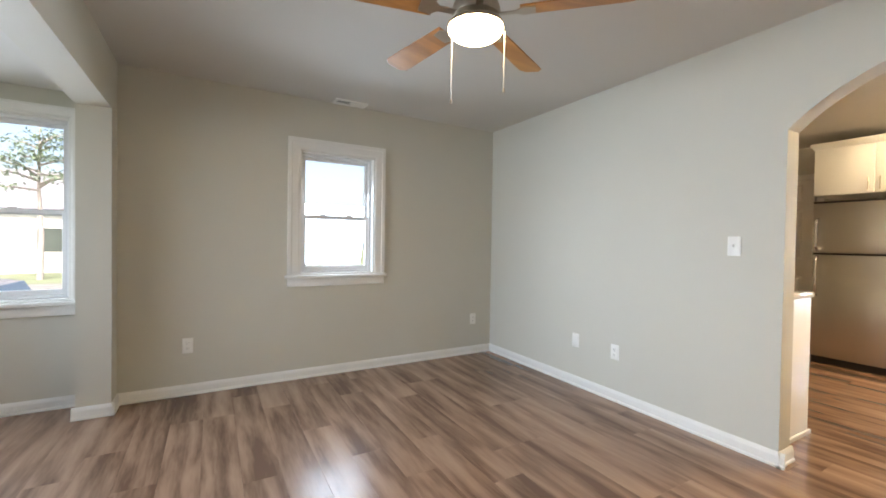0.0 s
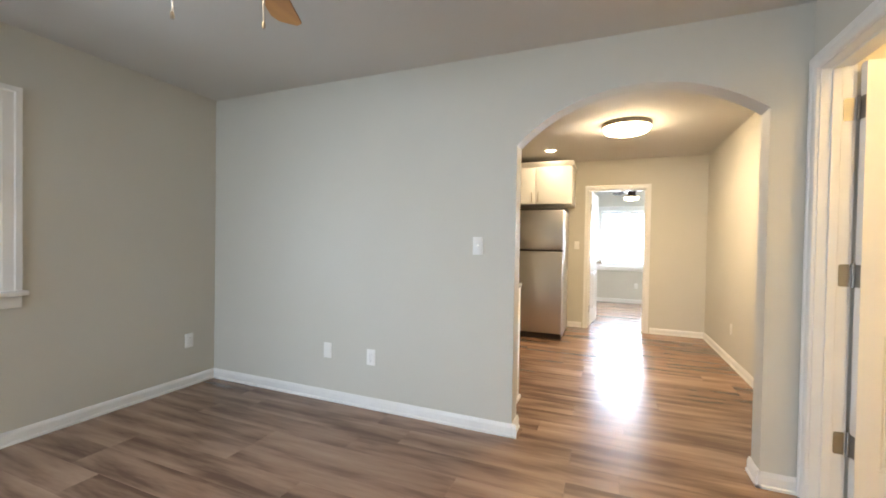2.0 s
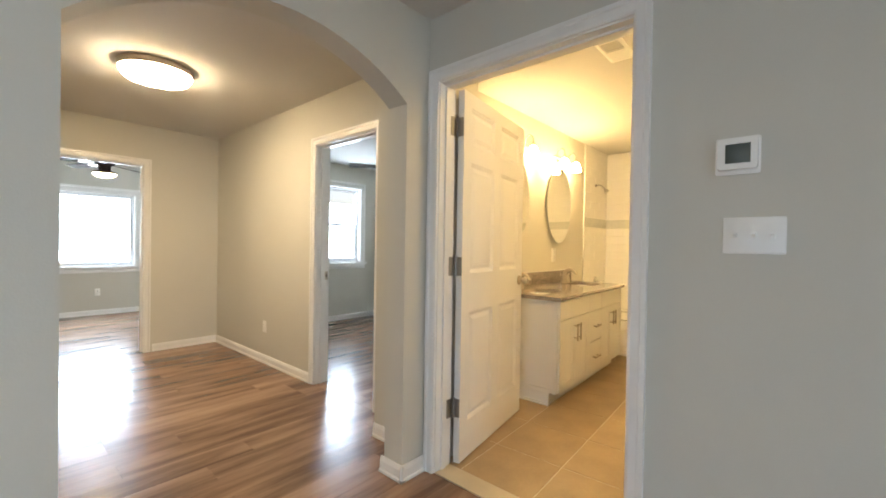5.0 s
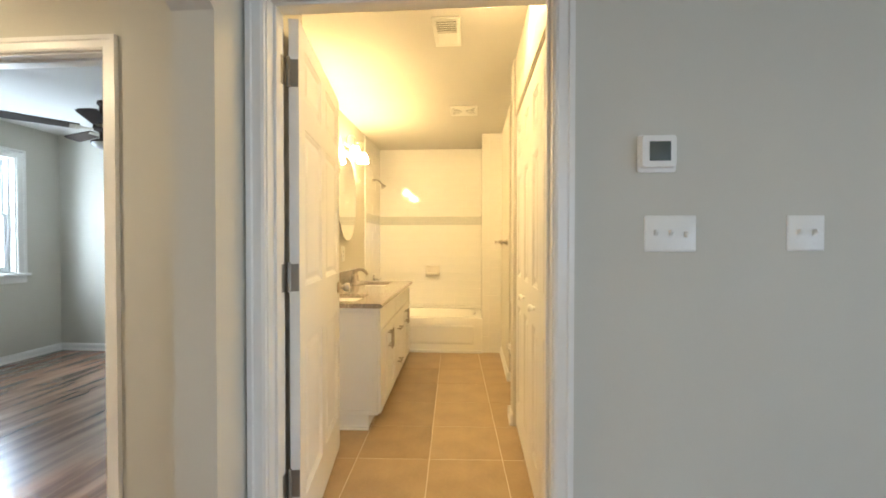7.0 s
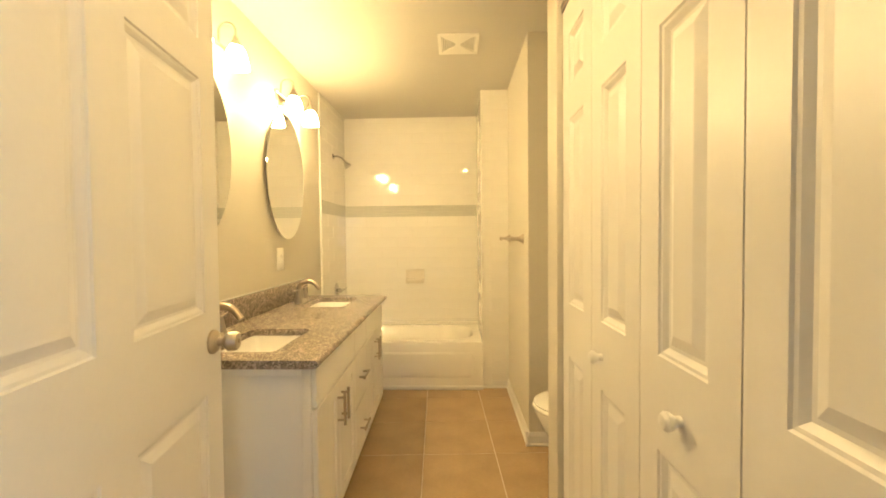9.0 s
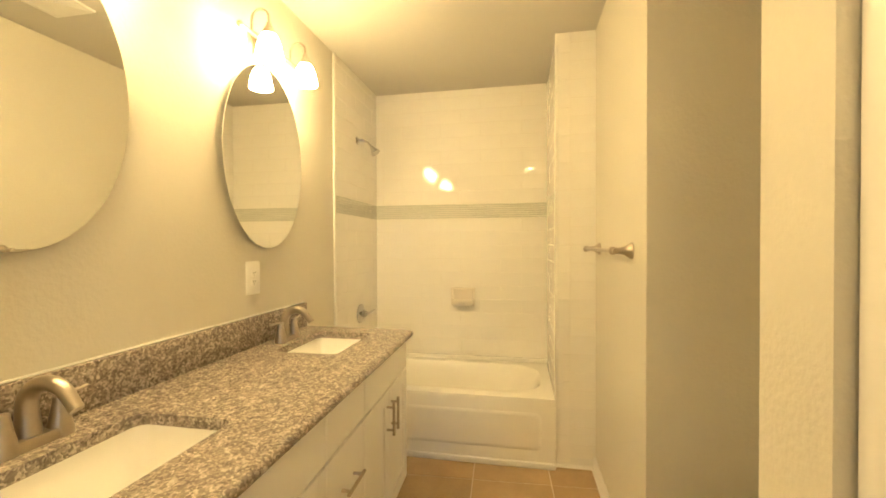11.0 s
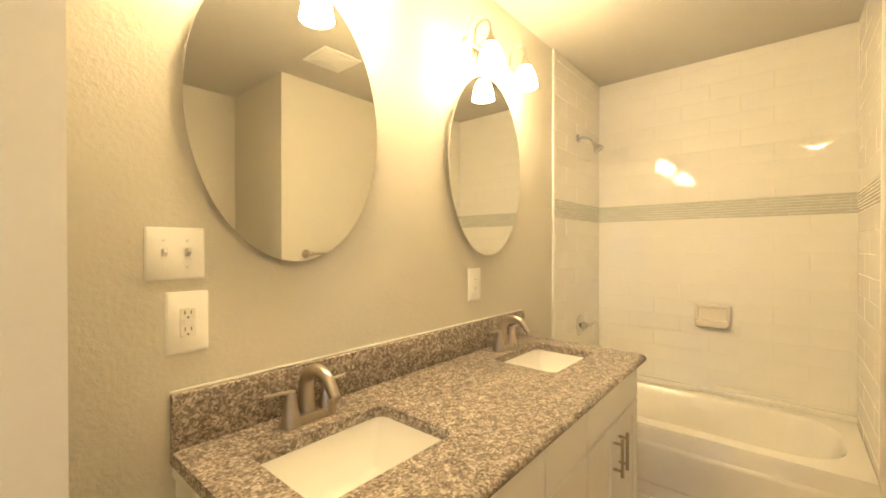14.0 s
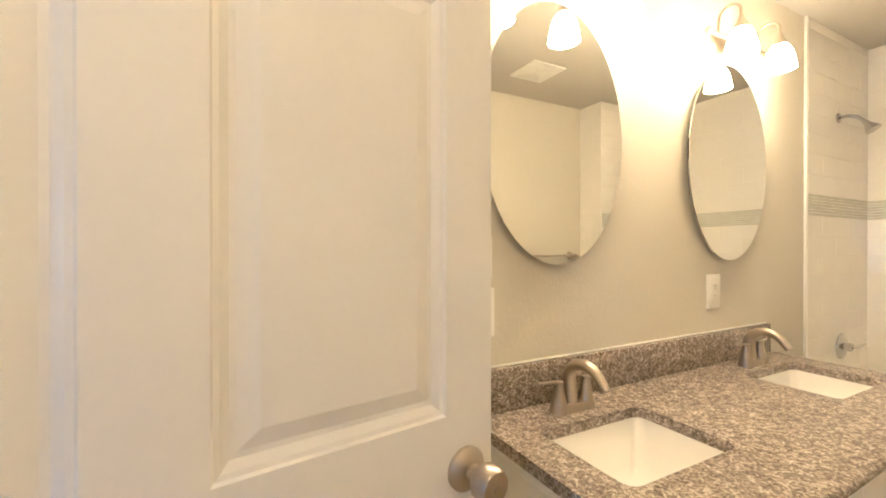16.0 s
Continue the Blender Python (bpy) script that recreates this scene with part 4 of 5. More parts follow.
def pull(parent, p, axis, length=0.135):
    d = Vector((0, 0, length / 2)) if axis == "z" else Vector((0, length / 2, 0))
    p = Vector(p)
    bm = bmesh.new()
    sweep(bm, [p - d, p + d], 0.006, 12)
    for s in (-0.7, 0.7):
        sweep(bm, [p + s * d, p + s * d + Vector((0.031, 0, 0))], 0.005, 8)
    part("bar_pull", bm, "nickel", parent, "brushed nickel bar pull")


G = 0.0025
for a, b in ((-1.86, VN), (VS, -2.16)):
    shaker(a + G, b - G, 0.648, VT - 0.006, False, "false_front")
    mid = (a + b) / 2
    for y0, y1, hy in ((a + G, mid - G, mid - 0.032), (mid + G, b - G, mid + 0.032)):
        pull(shaker(y0, y1, 0.108, 0.642), (VF - 0.030, hy, 0.53), "z")
for z0, z1 in ((0.648, VT - 0.006), (0.38, 0.642), (0.108, 0.374)):
    dr = shaker(-2.16 + G, -1.86 - G, z0, z1, False, "drawer_front")
    if z1 < 0.7:
        pull(dr, (VF - 0.030, -2.01, (z0 + z1) / 2), "y")

SINKS = ((2.845, -1.514), (2.862, -2.482))
SW, SL = 0.272, 0.375
top = thing("granite_countertop", "speckled grey-brown granite vanity top with backsplash", "worktop")
bm = bmesh.new()
outer = [(2.527, -1.222), (2.558, -2.765), (2.590, -2.790), (XB - 0.002, -2.790), (XB - 0.002, -1.222)]
holes = [[(p.x, p.y) for p in rrect(cx, cy, SW, SL, 0.03, 0)] for cx, cy in SINKS]
fill_extrude(bm, [outer] + holes, Matrix.Translation((0, 0, VT)), 0.030)
part("granite_slab", bm, "granite", top, smooth=False)
bm = bmesh.new()
sweep(bm, [(2.527, -1.222, VT + 0.015), (2.558, -2.765, VT + 0.015)], 0.015, 14)
part("bullnose_edge", bm, "granite", top)
part("backsplash", boxes((XB - 0.022, XB - 0.001, -2.775, -1.222, VT + 0.030, 0.950), bevel=0.003), "granite", top, "granite backsplash strip")
part("caulk_line", boxes((XB - 0.006, XB - 0.001, -2.775, -1.222, 0.950, 0.956), bevel=0.002), "plate", top, "white caulk line")
for cx, cy in SINKS:
    sk = thing("sink", "white rectangular undermount sink basin", "sink", Matrix.Translation((cx, cy, VT)), "vanity sinks")
    bm = bmesh.new()
    loft(bm, [rrect(0, 0, SW + 0.06, SL + 0.06, 0.03, -0.001), rrect(0, 0, SW + 0.004, SL + 0.004, 0.032, -0.001), rrect(0, 0, SW - 0.004, SL - 0.004, 0.034, -0.03), rrect(0, 0, SW - 0.05, SL - 0.06, 0.04, -0.12),
              rrect(0, 0, SW - 0.09, SL - 0.10, 0.05, -0.140), rrect(0, 0, SW - 0.15, SL - 0.16, 0.04, -0.146), rrect(0, 0, 0.05, 0.05, 0.024, -0.150)], False, True)
    part("basin", bm, "porcelain", sk)
    bm = bmesh.new()
    lathe(bm, ((0, -0.146), (0.020, -0.146), (0.023, -0.148), (0.023, -0.152), (0, -0.152)), 20)
    part("drain", bm, "nickel", sk, "nickel drain ring")

    fc = thing("faucet", "brushed nickel two-handle arc faucet", "faucet", Matrix.Translation((3.050, cy + 0.0, VT + 0.030)), "vanity faucets")
    bm = bmesh.new()
    loft(bm, [rrect(0, 0, 0.044, 0.140, 0.018, 0), rrect(0, 0, 0.042, 0.138, 0.018, 0.014), rrect(0, 0, 0.034, 0.130, 0.015, 0.022)])
    part("base_plate", bm, "nickel", fc)
    bm = bmesh.new()
    pts = [(0.012, 0, 0.01), (0.014, 0, 0.06)] + [(-0.045 + 0.060 * math.cos(radians(a)), 0, 0.085 + 0.052 * math.sin(radians(a))) for a in range(0, 151, 15)] + [(-0.118, 0, 0.085)]
    sweep(bm, pts, [0.026, 0.021] + [0.0195 - 0.0005 * i for i in range(11)] + [0.0135], 16)
    part("spout", bm, "nickel", fc)
    for s in (-1, 1):
        bm = bmesh.new()
        lathe(bm, ((0, 0.0), (0.0265, 0.0), (0.026, 0.012), (0.018, 0.045), (0.0125, 0.078), (0.012, 0.087), (0.0, 0.090)), 18, Matrix.Translation((0, s * 0.052, 0)))
        hd = part("handle_base", bm, "nickel", fc)
        bm = bmesh.new()
        sweep(bm, [(0.0, s * 0.050, 0.082), (0.002, s * 0.075, 0.088), (0.006, s * 0.100, 0.087), (0.008, s * 0.118, 0.090)], [0.006, 0.0048, 0.0042, 0.0034], 10)
        part("lever", bm, "nickel", hd)

# ---- mirrors and vanity lights ----
for cy in (-1.522, -2.447):
    mr = thing("oval_mirror", "frameless oval wall mirror with a polished edge", "mirror", Matrix.Translation((XB, cy, 1.634)), "vanity mirrors")
    n = 72
    bm = bmesh.new()
    loft(bm, [[Vector((x, 0.279 * k * math.cos(2 * math.pi * i / n), 0.397 * k * math.sin(2 * math.pi * i / n))) for i in range(n)] for x, k in ((-0.020, 1.0), (-0.024, 0.996))], False, True)
    part("mirror_glass", bm, "mirror", mr, smooth=False)
    bm = bmesh.new()
    loft(bm, [[Vector((x, 0.279 * k * math.cos(2 * math.pi * i / n), 0.397 * k * math.sin(2 * math.pi * i / n))) for i in range(n)] for x, k in ((-0.001, 0.90), (-0.0195, 0.985))])
    part("mirror_backing", bm, "black", mr, "dark mirror backing")

for cy in (-1.515, -2.430):
    vl = thing("vanity_light", "nickel two-arm vanity light with glowing glass shades", "wall light", Matrix.Translation((XB, cy, 2.105)), "vanity lights")
    bm = bmesh.new()
    loft(bm, [[Vector((x, y, z)) for x, y, z in ((-k, p.x, p.y) for p in rrect(0, 0, 0.17, 0.11, 0.04, 0))] for k in (0.0, 0.012)] + [[Vector((-0.020, p.x, p.y)) for p in rrect(0, 0, 0.15, 0.09, 0.035, 0)]])
    part("back_plate", bm, "nickel", vl)
    bm = bmesh.new()
    sweep(bm, [(-0.02, 0, 0.0), (-0.055, 0, 0.0)], 0.012)
    sweep(bm, [(-0.06, -0.20, 0.0), (-0.06, 0.20, 0.0)], 0.008)
    for s in (-0.205, 0.205):
        bmesh.ops.create_uvsphere(bm, u_segments=14, v_segments=8, radius=0.013, matrix=Matrix.Translation((-0.06, s, 0)))
    part("cross_bar", bm, "nickel", vl)
    for s in (-0.138, 0.138):
        bm = bmesh.new()
        sweep(bm, [(-0.06, s, 0.0), (-0.062, s, 0.045)] + [(-0.100 + 0.038 * math.cos(radians(a)), s, 0.052 + 0.036 * math.sin(radians(a))) for a in range(0, 181, 18)] + [(-0.139, s, 0.02)], 0.0055, 10)
        arm = part("gooseneck_arm", bm, "nickel", vl)
        bm = bmesh.new()
        lathe(bm, ((0, 0.030), (0.009, 0.030), (0.013, 0.014), (0.024, -0.004), (0.029, -0.018), (0, -0.018)), 20, Matrix.Translation((-0.139, s, 0)))
        part("socket_cup", bm, "nickel", arm)
        bm = bmesh.new()
        lathe(bm, ((0.0, -0.019), (0.027, -0.020), (0.036, -0.033), (0.044, -0.056), (0.050, -0.086), (0.054, -0.109), (0.051, -0.108), (0.0, -0.094)), 28, Matrix.Translation((-0.139, s, 0)))
        part("glass_shade", bm, "shade", arm, "glowing frosted bell shade")

# Added fill lamp, never in view: brightens the closet front and bathroom.
bl = thing("ceiling_light", "added round ceiling lamp, out of view, that brightens the bathroom", "ceiling light", Matrix.Translation((1.86, -0.66, ZB)))
bm = bmesh.new()
lathe(bm, ((0.0, 0), (0.10, 0), (0.10, -0.010), (0.088, -0.014), (0.0, -0.014)), 36)
part("trim_ring", bm, "plate", bl)
bm = bmesh.new()
lathe(bm, ((0.0, -0.0145), (0.086, -0.0145), (0.078, -0.022), (0.0, -0.026)), 36)
part("lamp_lens", bm, "bath_fill", bl, "glowing lens")

# ---- tub ----
TX0, TX1, TY0, TY1 = 1.8262, XB - 0.012, YB + 0.002, -3.14
tub = thing("bathtub", "white enamelled alcove bathtub", "bathtub")
tcx, tcy, tw, td = (TX0 + TX1) / 2, (TY0 + TY1) / 2, TX1 - TX0, TY1 - TY0
bm = bmesh.new()
loft(bm, [rrect(tcx, tcy, tw, td, 0.006, 0.0), rrect(tcx, tcy, tw, td, 0.006, 0.365), rrect(tcx, tcy, tw - 0.012, td - 0.012, 0.01, 0.385), rrect(tcx, tcy + 0.01, tw - 0.14, td - 0.17, 0.20, 0.388),
          rrect(tcx, tcy + 0.01, tw - 0.17, td - 0.20, 0.19, 0.370), rrect(tcx + 0.02, tcy + 0.01, tw - 0.26, td - 0.27, 0.17, 0.15), rrect(tcx + 0.02, tcy + 0.01, tw - 0.34, td - 0.34, 0.14, 0.09), rrect(tcx + 0.02, tcy + 0.01, tw - 0.60, td - 0.50, 0.08, 0.08)])
part("tub_shell", bm, "enamel", tub)
bm = bmesh.new()
loft(bm, [[Vector((p.x, TY1 + o, p.y)) for p in rrect(tcx, 0.20, tw - 0.18 + k, 0.19 + k, 0.035, 0)] for o, k in ((0.0, 0.02), (0.006, 0.0), (0.007, -0.02))], False, True)
part("apron_panel", bm, "enamel", tub, "raised apron panel")
part("back_ledge", boxes((TX0, TX1, TY0, TY0 + 0.03, 0.385, 0.415), (TX1 - 0.02, TX1, TY0 + 0.03, TY1 - 0.02, 0.385, 0.41), bevel=0.006), "enamel", tub)

# ---- shower fittings ----
sh = thing("wall_shower", "chrome shower head on a bent arm", "shower head", Matrix.Translation((XB - 0.011, -3.478, 1.972)))
bm = bmesh.new()
lathe(bm, ((0, 0), (0.026, 0), (0.022, 0.008), (0.011, 0.012), (0, 0.012)), 20, pose(0, 0, 0, 0, -90))
part("flange", bm, "chrome", sh)
bm = bmesh.new()
sweep(bm, [(0, 0, 0), (-0.04, -0.002, 0.0), (-0.075, -0.006, -0.015), (-0.10, -0.010, -0.045)], 0.009)
part("shower_arm", bm, "chrome", sh)
bm = bmesh.new()
lathe(bm, ((0, 0.0), (0.012, 0.0), (0.016, -0.018), (0.030, -0.045), (0.033, -0.056), (0.0, -0.057)), 22, pose(-0.10, -0.010, -0.045, 0, 35))
part("spray_head", bm, "chrome", sh)
vv = thing("shower_valve", "chrome round shower valve with a lever", "shower valve", Matrix.Translation((XB - 0.011, -3.522, 0.765)))
bm = bmesh.new()
lathe(bm, ((0, 0), (0.068, 0), (0.066, 0.006), (0.040, 0.013), (0.024, 0.018), (0.022, 0.045), (0.0, 0.048)), 30, pose(0, 0, 0, 0, -90))
part("escutcheon", bm, "chrome", vv)
bm = bmesh.new()
sweep(bm, [(-0.040, 0, 0), (-0.055, -0.03, 0.002), (-0.060, -0.085, 0.008), (-0.062, -0.115, 0.012)], [0.012, 0.010, 0.008, 0.006])
part("lever", bm, "chrome", vv)
sd = thing("soap_dish", "white ceramic wall soap dish", "soap dish", Matrix.Translation((2.444, YB + 0.010, 0.857)))
bm = bmesh.new()
box(bm, -0.090, 0.090, 0, 0.010, -0.066, 0.068, 0.004)
for x0, x1, z0, z1 in ((-0.090, -0.072, -0.066, 0.068), (0.072, 0.090, -0.066, 0.068), (-0.074, 0.074, 0.050, 0.068)):
    box(bm, x0, x1, 0.008, 0.024, z0, z1, 0.005)
part("dish_plate", bm, "ceramic", sd)
bm = bmesh.new()
loft(bm, [[Vector((p.x, 0.010 + p.y, z)) for p in rrect(0, 0.03, w, d, 0.012, 0)] for w, d, z in ((0.12, 0.05, -0.060), (0.166, 0.072, -0.040), (0.168, 0.074, -0.020), (0.150, 0.056, -0.020), (0.13, 0.04, -0.034))])
part("tray", bm, "ceramic", sd)

# ---- towel bar ----
tb = thing("towel_bar", "brushed nickel towel bar with flared posts", "towel bar", Matrix.Translation((1.615, -2.435, 1.226)))
for y in (0.0, -0.61):
    bm = bmesh.new()
    lathe(bm, ((0, 0), (0.031, 0), (0.031, 0.006), (0.026, 0.012), (0.015, 0.028), (0.011, 0.050), (0.013, 0.060), (0.016, 0.066), (0.014, 0.078), (0.0, 0.084)), 24, pose(0, y, 0, 0, 90))
    part("post", bm, "nickel", tb)
bm = bmesh.new()
sweep(bm, [(0.066, 0.03, 0), (0.066, -0.64, 0)], 0.0085, 14)
part("bar", bm, "nickel", tb)

# ---- toilet ----
to = thing("toilet", "white porcelain toilet in the alcove beyond the closet", "toilet", Matrix.Translation((0.9, -1.875, 0)))


def oval(cx, rx, ry, z, n=28):
    return [Vector((cx + rx * math.cos(2 * math.pi * i / n), ry * math.sin(2 * math.pi * i / n), z)) for i in range(n)]


bm = bmesh.new()
loft(bm, [oval(0.42, 0.24, 0.10, 0), oval(0.42, 0.23, 0.095, 0.05), oval(0.43, 0.20, 0.10, 0.16), oval(0.47, 0.25, 0.16, 0.29), oval(0.49, 0.265, 0.185, 0.37), oval(0.49, 0.262, 0.183, 0.385)])
part("bowl", bm, "porcelain", to)
bm = bmesh.new()
loft(bm, [oval(0.49, 0.272, 0.190, 0.387), oval(0.49, 0.276, 0.193, 0.397), oval(0.49, 0.270, 0.188, 0.405)])
part("seat", bm, "porcelain", to)
bm = bmesh.new()
loft(bm, [oval(0.485, 0.270, 0.188, 0.407), oval(0.485, 0.274, 0.190, 0.418), oval(0.48, 0.25, 0.17, 0.428)])
part("seat_lid", bm, "porcelain", to)
part("tank", boxes((0.015, 0.21, -0.22, 0.22, 0.39, 0.72), (0.05, 0.24, -0.10, 0.10, 0.20, 0.39), bevel=0.02), "porcelain", to)
part("tank_lid", boxes((0.005, 0.22, -0.23, 0.23, 0.722, 0.755), bevel=0.010), "porcelain", to)

# ---- outside ----
solid("ground", boxes((-90, 90, -90, 90, -0.75, -0.55)), "lawn", "green lawn outside the windows", smooth=False)
solid("road", boxes((-90, 90, 14, 20, -0.548, -0.53)), "asphalt", "grey asphalt street", smooth=False)
solid("pavement", boxes((-24, -1.2, 6.5, 13.9, -0.549, -0.52)), "concrete", "pale concrete driveway in front of the house", smooth=False)


def tree(x, y, height, spread, seed, label, girth=0.17, low=0.30, leaves=70):
    rng = random.Random(seed)
    t = thing("tree", label, "tree", Matrix.Translation((x, y, -0.55)))
    bm = bmesh.new()
    sweep(bm, [(0, 0, 0), (0.05, 0, height * 0.3), (-0.04, 0.05, height * 0.6), (0, 0, height)], [girth, girth * 0.8, girth * 0.5, 0.02], 10)
    tips = []
    for i in range(16):
        z = height * (low + (0.95 - low) * i / 16)
        a, r = rng.uniform(0, 6.28), spread * (1.05 - 0.6 * i / 16) * rng.uniform(0.7, 1.1)
        tip = Vector((r * math.cos(a), r * math.sin(a), z + rng.uniform(-0.3, 0.5)))
        sweep(bm, [(0, 0, z - 0.2), tip * 0.5 + Vector((0, 0, z * 0.5)), tip], [0.05, 0.03, 0.01], 6)
        tips += [tip * f + Vector((0, 0, z * (1 - f))) for f in (0.45, 0.6, 0.75, 0.9, 1.0)]
    part("trunk", bm, "bark", t)
    verts, faces = [], []
    for c in tips:
        for _ in range(leaves):
            p = c + Vector((rng.gauss(0, 0.34), rng.gauss(0, 0.34), rng.gauss(0, 0.09)))
            u = Vector((rng.uniform(-1, 1), rng.uniform(-1, 1), rng.uniform(-0.6, 0.6))).normalized() * 0.085
            v = u.cross(Vector((rng.uniform(-1, 1), rng.uniform(-1, 1), 1))).normalized() * 0.035
            k = len(verts)
            verts += [p - u, p + v, p + u, p - v]
            faces.append((k, k + 1, k + 2, k + 3))
    me = bpy.data.meshes.new("crown")
    me.from_pydata(verts, [], faces)
    me.materials.append(M["leaf"])
    crown = new("crown", me)
    crown.parent = t
    tagged(crown, "loose green foliage", kind="stuff")
    return t


tree(-1.85, 10.0, 7.5, 2.7, 4, "leafy green tree in the front garden")
tree(-5.85, 22.2, 6.0, 2.2, 9, "slim leafy street tree across the road", 0.11, 0.62, 22)
tree(13.5, -2.5, 6.5, 2.4, 12, "leafy tree behind the bedroom")

hs = thing("house", "pale sided house across the street", "house", Matrix.Translation((-9, 30, -0.55)))
part("house_wall", boxes((-6, 6, -4, 4, 0, 3.0)), "siding", hs, smooth=False)
bm = bmesh.new()
loft(bm, [[Vector((x, -4.5, 2.95)), Vector((x, 0, 5.2)), Vector((x, 4.5, 2.95))] for x in (-6.4, 6.4)])
part("house_roof", bm, "roof", hs, smooth=False)
for x in (-3.5, -0.4, 2.54):
    w = part("house_window", boxes((x - 0.6, x + 0.6, -4.06, -3.99, 0.9, 2.2), bevel=0.02), "trim", hs)
    part("pane", boxes((x - 0.5, x + 0.5, -4.07, -4.055, 1.0, 2.1)), "screen", w)

car = thing("car", "dark car parked on the pale driveway", "car", pose(-5.1, 10.2, -0.52))
bm = bmesh.new()
prof = [(-2.2, 0.28), (-2.25, 0.62), (-2.1, 0.85), (-1.35, 0.95), (-0.75, 1.40), (0.75, 1.43), (1.35, 0.98), (2.05, 0.88), (2.2, 0.6), (2.15, 0.28)]
loft(bm, [[Vector((x, y, z * (1 if abs(y) < 0.8 else 0.97))) for x, z in prof] for y in (-0.86, -0.80, 0.80, 0.86)])
part("car_body", bm, "car_paint", car)
bm = boxes((-1.0, 1.1, -0.875, 0.875, 0.98, 1.30), bevel=0.05)
part("car_windows", bm, "screen", car, "dark side glass")
for x in (-1.4, 1.4):
    for y in (-0.83, 0.83):
        bm = bmesh.new()
        lathe(bm, ((0, -0.1), (0.27, -0.1), (0.32, -0.07), (0.32, 0.07), (0.27, 0.1), (0, 0.1)), 24, pose(x, y, 0.32, 90))
        wh = part("wheel", bm, "rubber", car)
        bm = bmesh.new()
        lathe(bm, ((0, -0.105), (0.18, -0.105), (0.19, 0.105), (0, 0.105)), 18, pose(x, y, 0.32, 90))
        part("rim", bm, "chrome", wh)

# ---- wall tiles round the tub ----
TILE_W, TILE_H, JOINT = 0.305, 0.1015, 0.0016
meshes = {}


def piece(name, parent, material, centre, size, thick_axis, tilt=None):
    """One flat piece with a softened front edge; pieces of one size share a mesh."""
    key = (name, material, tuple(round(s, 4) for s in size), thick_axis)
    if key not in meshes:
        sx, sy, sz = size
        bm = bmesh.new()
        e = {"plank": 0.0002, "mosaic_strip": 0.0035}.get(name, 0.0014)
        if thick_axis == "z":
            rings = [[Vector((a * (sx / 2 - k), b * (sy / 2 - k), z)) for a, b in ((-1, -1), (1, -1), (1, 1), (-1, 1))] for k, z in ((0, -sz / 2), (0, sz / 2 - e), (e, sz / 2))]
        elif thick_axis[1] == "x":
            s = 1 if thick_axis[0] == "+" else -1
            rings = [[Vector((s * x, a * (sy / 2 - k), b * (sz / 2 - k))) for a, b in ((-1, -1), (1, -1), (1, 1), (-1, 1))] for k, x in ((0, -sx / 2), (0, sx / 2 - e), (e, sx / 2))]
        else:
            rings = [[Vector((a * (sx / 2 - k), y, b * (sz / 2 - k))) for a, b in ((-1, -1), (1, -1), (1, 1), (-1, 1))] for k, y in ((0, -sy / 2), (0, sy / 2 - e), (e, sy / 2))]
        loft(bm, rings)
        meshes[key] = mesh_of(name, bm, material)
    ob = new(name, meshes[key])
    ob.parent = parent
    ob.location = centre
    if tilt:
        ob.rotation_euler = [tilt.gauss(0, 0.0016) for _ in range(3)]
    return ob


def tile_field(name, axis, plane, sign, a0, a1, z0, z1, label, offset=0.0):
    """Running-bond tiles on the plane axis = plane, facing sign, with a mosaic band."""
    holder = thing(name, label, "tile", kind="structure")
    th = 0.008
    bm = bmesh.new()
    c0, c1 = plane - sign * 0.0075, plane - sign * 0.0015
    if axis == "x":
        box(bm, c0, c1, a0, a1, z0, z1)
    else:
        box(bm, a0, a1, c0, c1, z0, z1)
    part("grout_bed", bm, "grout_wall", holder, "pale grout", smooth=False)
    band0, band1 = 1.448, 1.556
    rng = random.Random(int(1000 * abs(plane)))

    def row(za, zb, width, shift, material, nm, proud=0.0):
        a = a0 - shift
        while a < a1 - 0.004:
            u0, u1 = max(a, a0) + JOINT / 2, min(a + width, a1) - JOINT / 2
            a += width
            if u1 - u0 < 0.012:
                continue
            cu, cz, d = (u0 + u1) / 2, (za + zb) / 2, plane - sign * (th / 2 - proud) + sign * rng.uniform(-0.0005, 0.0005)
            if axis == "x":
                piece(nm, holder, material, (d, cu, cz), (th, round(u1 - u0, 3), zb - za - JOINT), ("+x" if sign > 0 else "-x"), rng)
            else:
                piece(nm, holder, material, (cu, d, cz), (round(u1 - u0, 3), th, zb - za - JOINT), "+y", rng)

    z, i = band0, 0
    while z > z0 + 0.01:
        row(max(z - TILE_H, z0), z, TILE_W, (TILE_W / 2 if i % 2 else 0) + offset, "tile_wall", "tile")
        z, i = z - TILE_H, i + 1
    z, i = band1, 0
    while z < z1 - 0.01:
        row(z, min(z + TILE_H, z1), TILE_W, (0 if i % 2 else TILE_W / 2) + offset, "tile_wall", "tile")
        z, i = z + TILE_H, i + 1
    for k in range(7):
        hh = (band1 - band0) / 7
        row(band0 + k * hh, band0 + (k + 1) * hh, 0.30, rng.uniform(0, 0.28), "band", "mosaic_strip", 0.0015)
    return holder


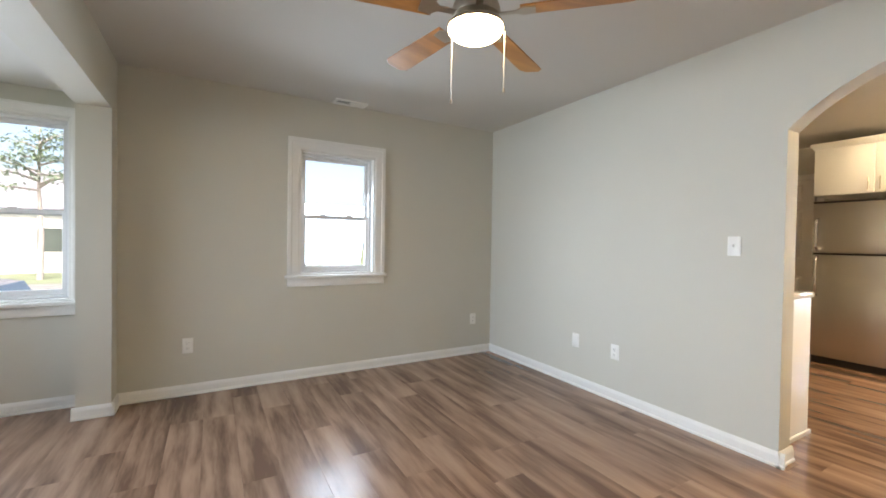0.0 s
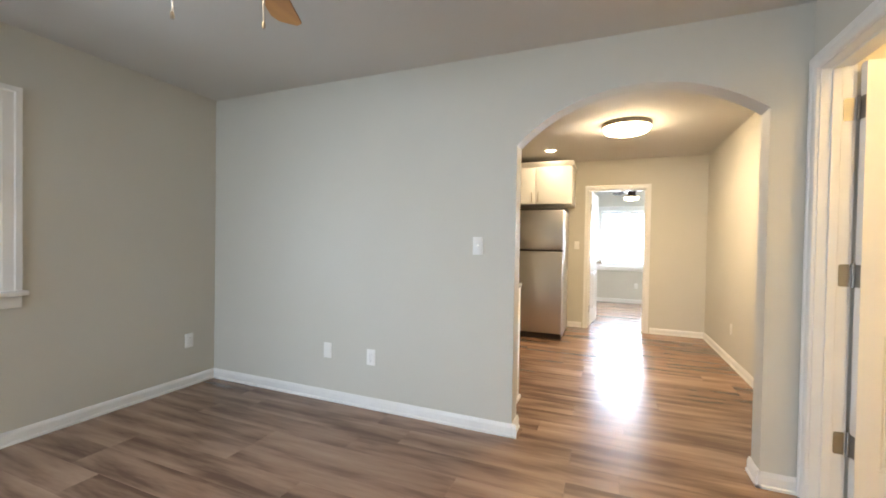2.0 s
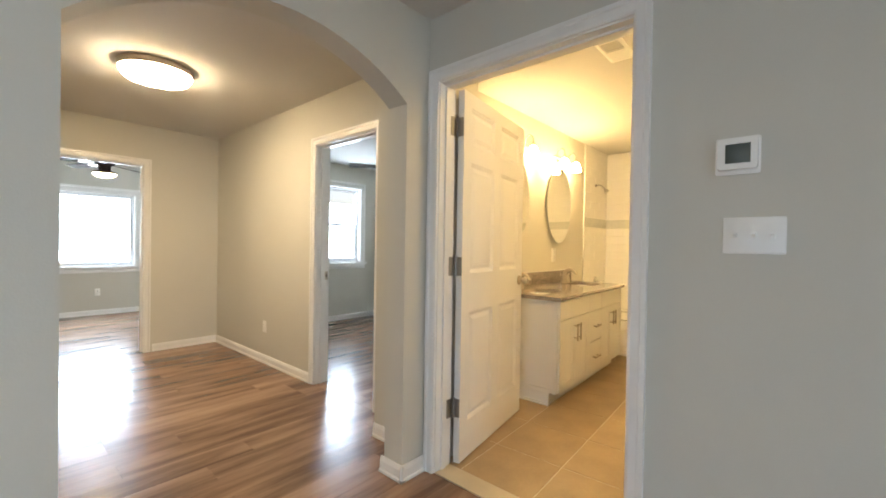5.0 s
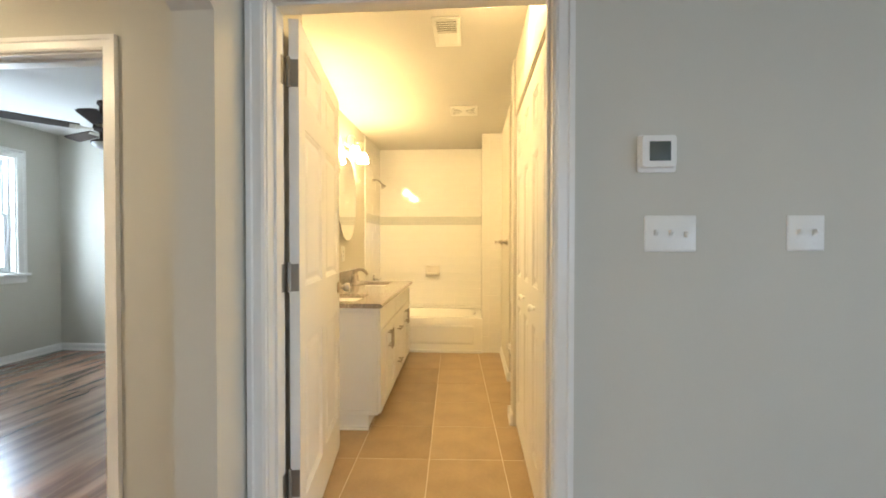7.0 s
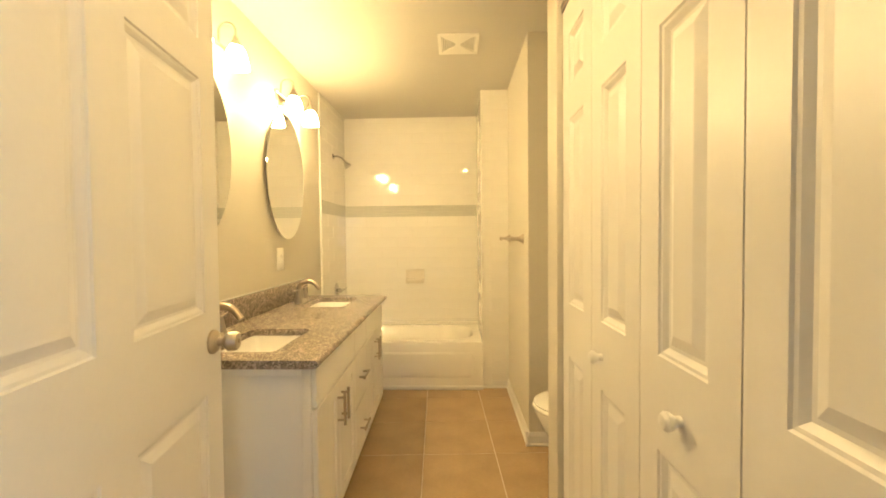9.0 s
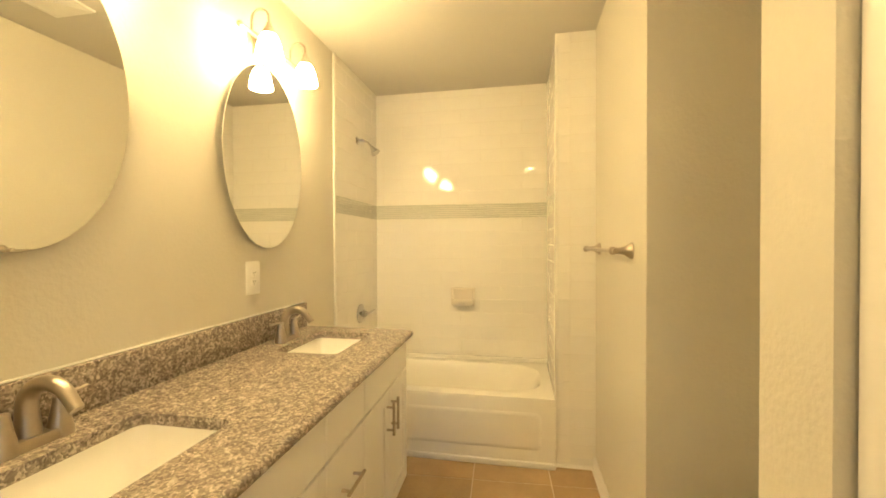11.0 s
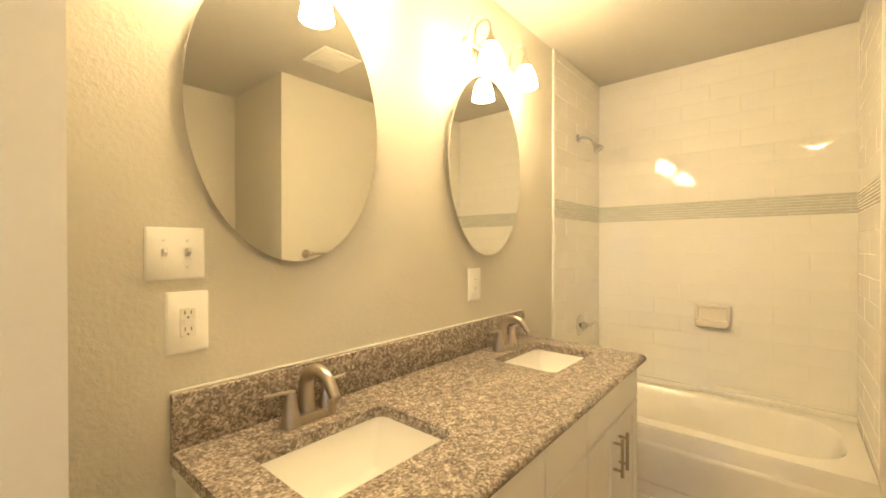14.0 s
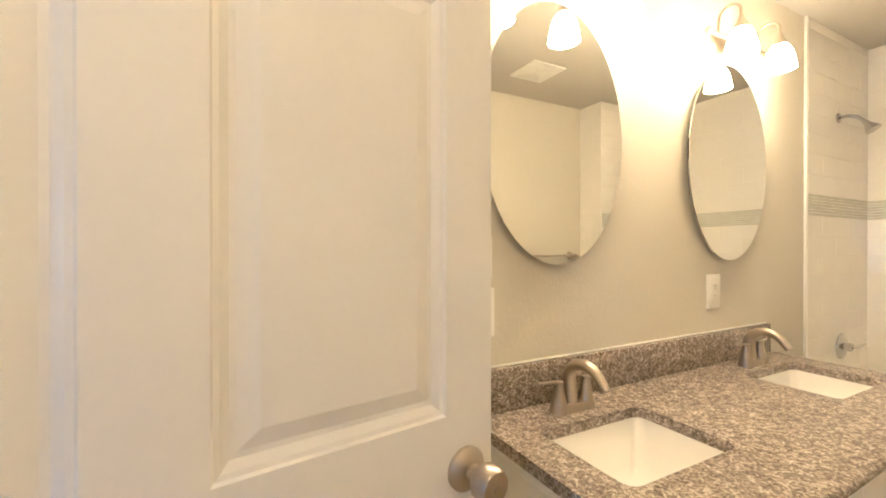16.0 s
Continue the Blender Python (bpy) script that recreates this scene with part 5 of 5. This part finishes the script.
tile_field("wall_tiles_south", "y", YB, 1, 1.824, XB - 0.008, 0.41, ZB - 0.001, "glossy white subway tiles with a grey-green mosaic band", 0.12)
tile_field("wall_tiles_east", "x", XB - 0.009, -1, YB, -3.145, 0.0, ZB - 0.001, "glossy white subway tiles beside the shower head", 0.05)
tile_field("wall_tiles_west", "x", 1.829, 1, YB, -3.167, 0.0, ZB - 0.001, "glossy white subway tiles on the tub's return wall", 0.05)
holder = thing("wall_tiles_return", "glossy white cut tiles on the narrow return wall", "tile", kind="structure")
part("grout_bed", boxes((1.6005, 1.828, -3.178, -3.1672, 0.0, ZB - 0.001)), "grout_wall", holder, "pale grout", smooth=False)
z, i = 0.03, 0
while z < ZB - 0.01:
    hh = min(TILE_H, ZB - z) - JOINT
    piece("tile", holder, "tile_wall", (1.6805, -3.170, z + hh / 2), (0.138, 0.008, hh), "+y")
    z += TILE_H
z = 0.03
while z < ZB - 0.01:
    hh = min(0.152, ZB - z) - JOINT
    piece("bullnose_tile", holder, "tile_wall", (1.7885, -3.169, z + hh / 2), (0.077, 0.010, hh), "+y")
    z += 0.152
solid("tile_corner_trim", boxes((1.8150, 1.8325, -3.1745, -3.1610, 0.386, ZB - 0.001), bevel=0.005), "tile_wall", "white bullnose edge at the corner of the tub's return wall", smooth=True)
solid("tile_edge_trim", boxes((XB - 0.014, XB - 0.001, -3.145, -3.125, 0.0, ZB), bevel=0.004), "plate", "white edge strip where the shower tile ends", smooth=True)

# ---- bathroom floor tiles ----
T, LAID = 0.4085, pose(2.197, -1.327, 0, 0, 0, 2.6) @ Matrix.Translation((-2.228, 1.325, 0))
for ix in range(-4, 4):
    for iy in range(-7, 4):
        x0, x1 = 2.228 + ix * T + 0.002, 2.228 + (ix + 1) * T - 0.002
        y0, y1 = -1.325 + iy * T + 0.002, -1.325 + (iy + 1) * T - 0.002
        x0, x1, y0, y1 = max(x0, 0.86), min(x1, XB + 0.08), max(y0, -3.22), min(y1, -0.10)
        if x1 - x0 > 0.01 and y1 - y0 > 0.01:
            tile = piece("tile", bath_floor, "tile_floor", LAID @ Vector(((x0 + x1) / 2, (y0 + y1) / 2, -0.002)), (round(x1 - x0, 3), round(y1 - y0, 3), 0.010), "z")
            tile.rotation_euler = (0, 0, radians(2.6))

# ---- floor planks ----
PW, PL = 0.180, 1.22
rng = random.Random(7)


def planks(x0, x1, y0, y1, each):
    i = 0
    x = x0
    verts, faces = [], []
    while x < x1 - 0.005:
        w = min(PW, x1 - x)
        y = y0 - rng.choice((0.15, 0.4, 0.62, 0.85, 1.05))
        while y < y1 - 0.005:
            a, b = max(y, y0), min(y + PL, y1)
            y += PL
            if b - a < 0.02:
                continue
            c = ((x + w / 2), (a + b) / 2, -0.006)
            s = (round(w - 0.0006, 4), round(b - a - 0.0006, 3), 0.012)
            if each:
                piece("plank", floor, "floor_wood", c, s, "z")
            else:
                k = len(verts)
                for z in (-0.012, 0.0):
                    verts += [(c[0] - s[0] / 2, a + 0.0006, z), (c[0] + s[0] / 2, a + 0.0006, z), (c[0] + s[0] / 2, b - 0.0006, z), (c[0] - s[0] / 2, b - 0.0006, z)]
                faces += [(k + 4, k + 5, k + 6, k + 7), (k, k + 1, k + 5, k + 4), (k + 1, k + 2, k + 6, k + 5), (k + 2, k + 3, k + 7, k + 6), (k + 3, k, k + 4, k + 7)]
        x += PW
        i += 1
    if not each:
        me = bpy.data.meshes.new("far_planks")
        me.from_pydata(verts, [], faces)
        me.materials.append(M["floor_wood"])
        ob = new("far_planks", me)
        ob.parent = floor
        tagged(ob, kind="stuff")


planks(-0.72, XE + 0.135, 0.0, 4.05, True)
planks(XH, 6.57, -0.29, 2.9, True)
planks(-2.45, -0.72, 0.0, 4.16, False)
planks(3.47, 4.29, -0.41, -0.29, False)
planks(3.26, 6.6, -2.95, -0.41, False)
planks(6.57, 9.6, -1.25, 2.65, False)
planks(XH, 6.45, 2.9, 4.05, False)
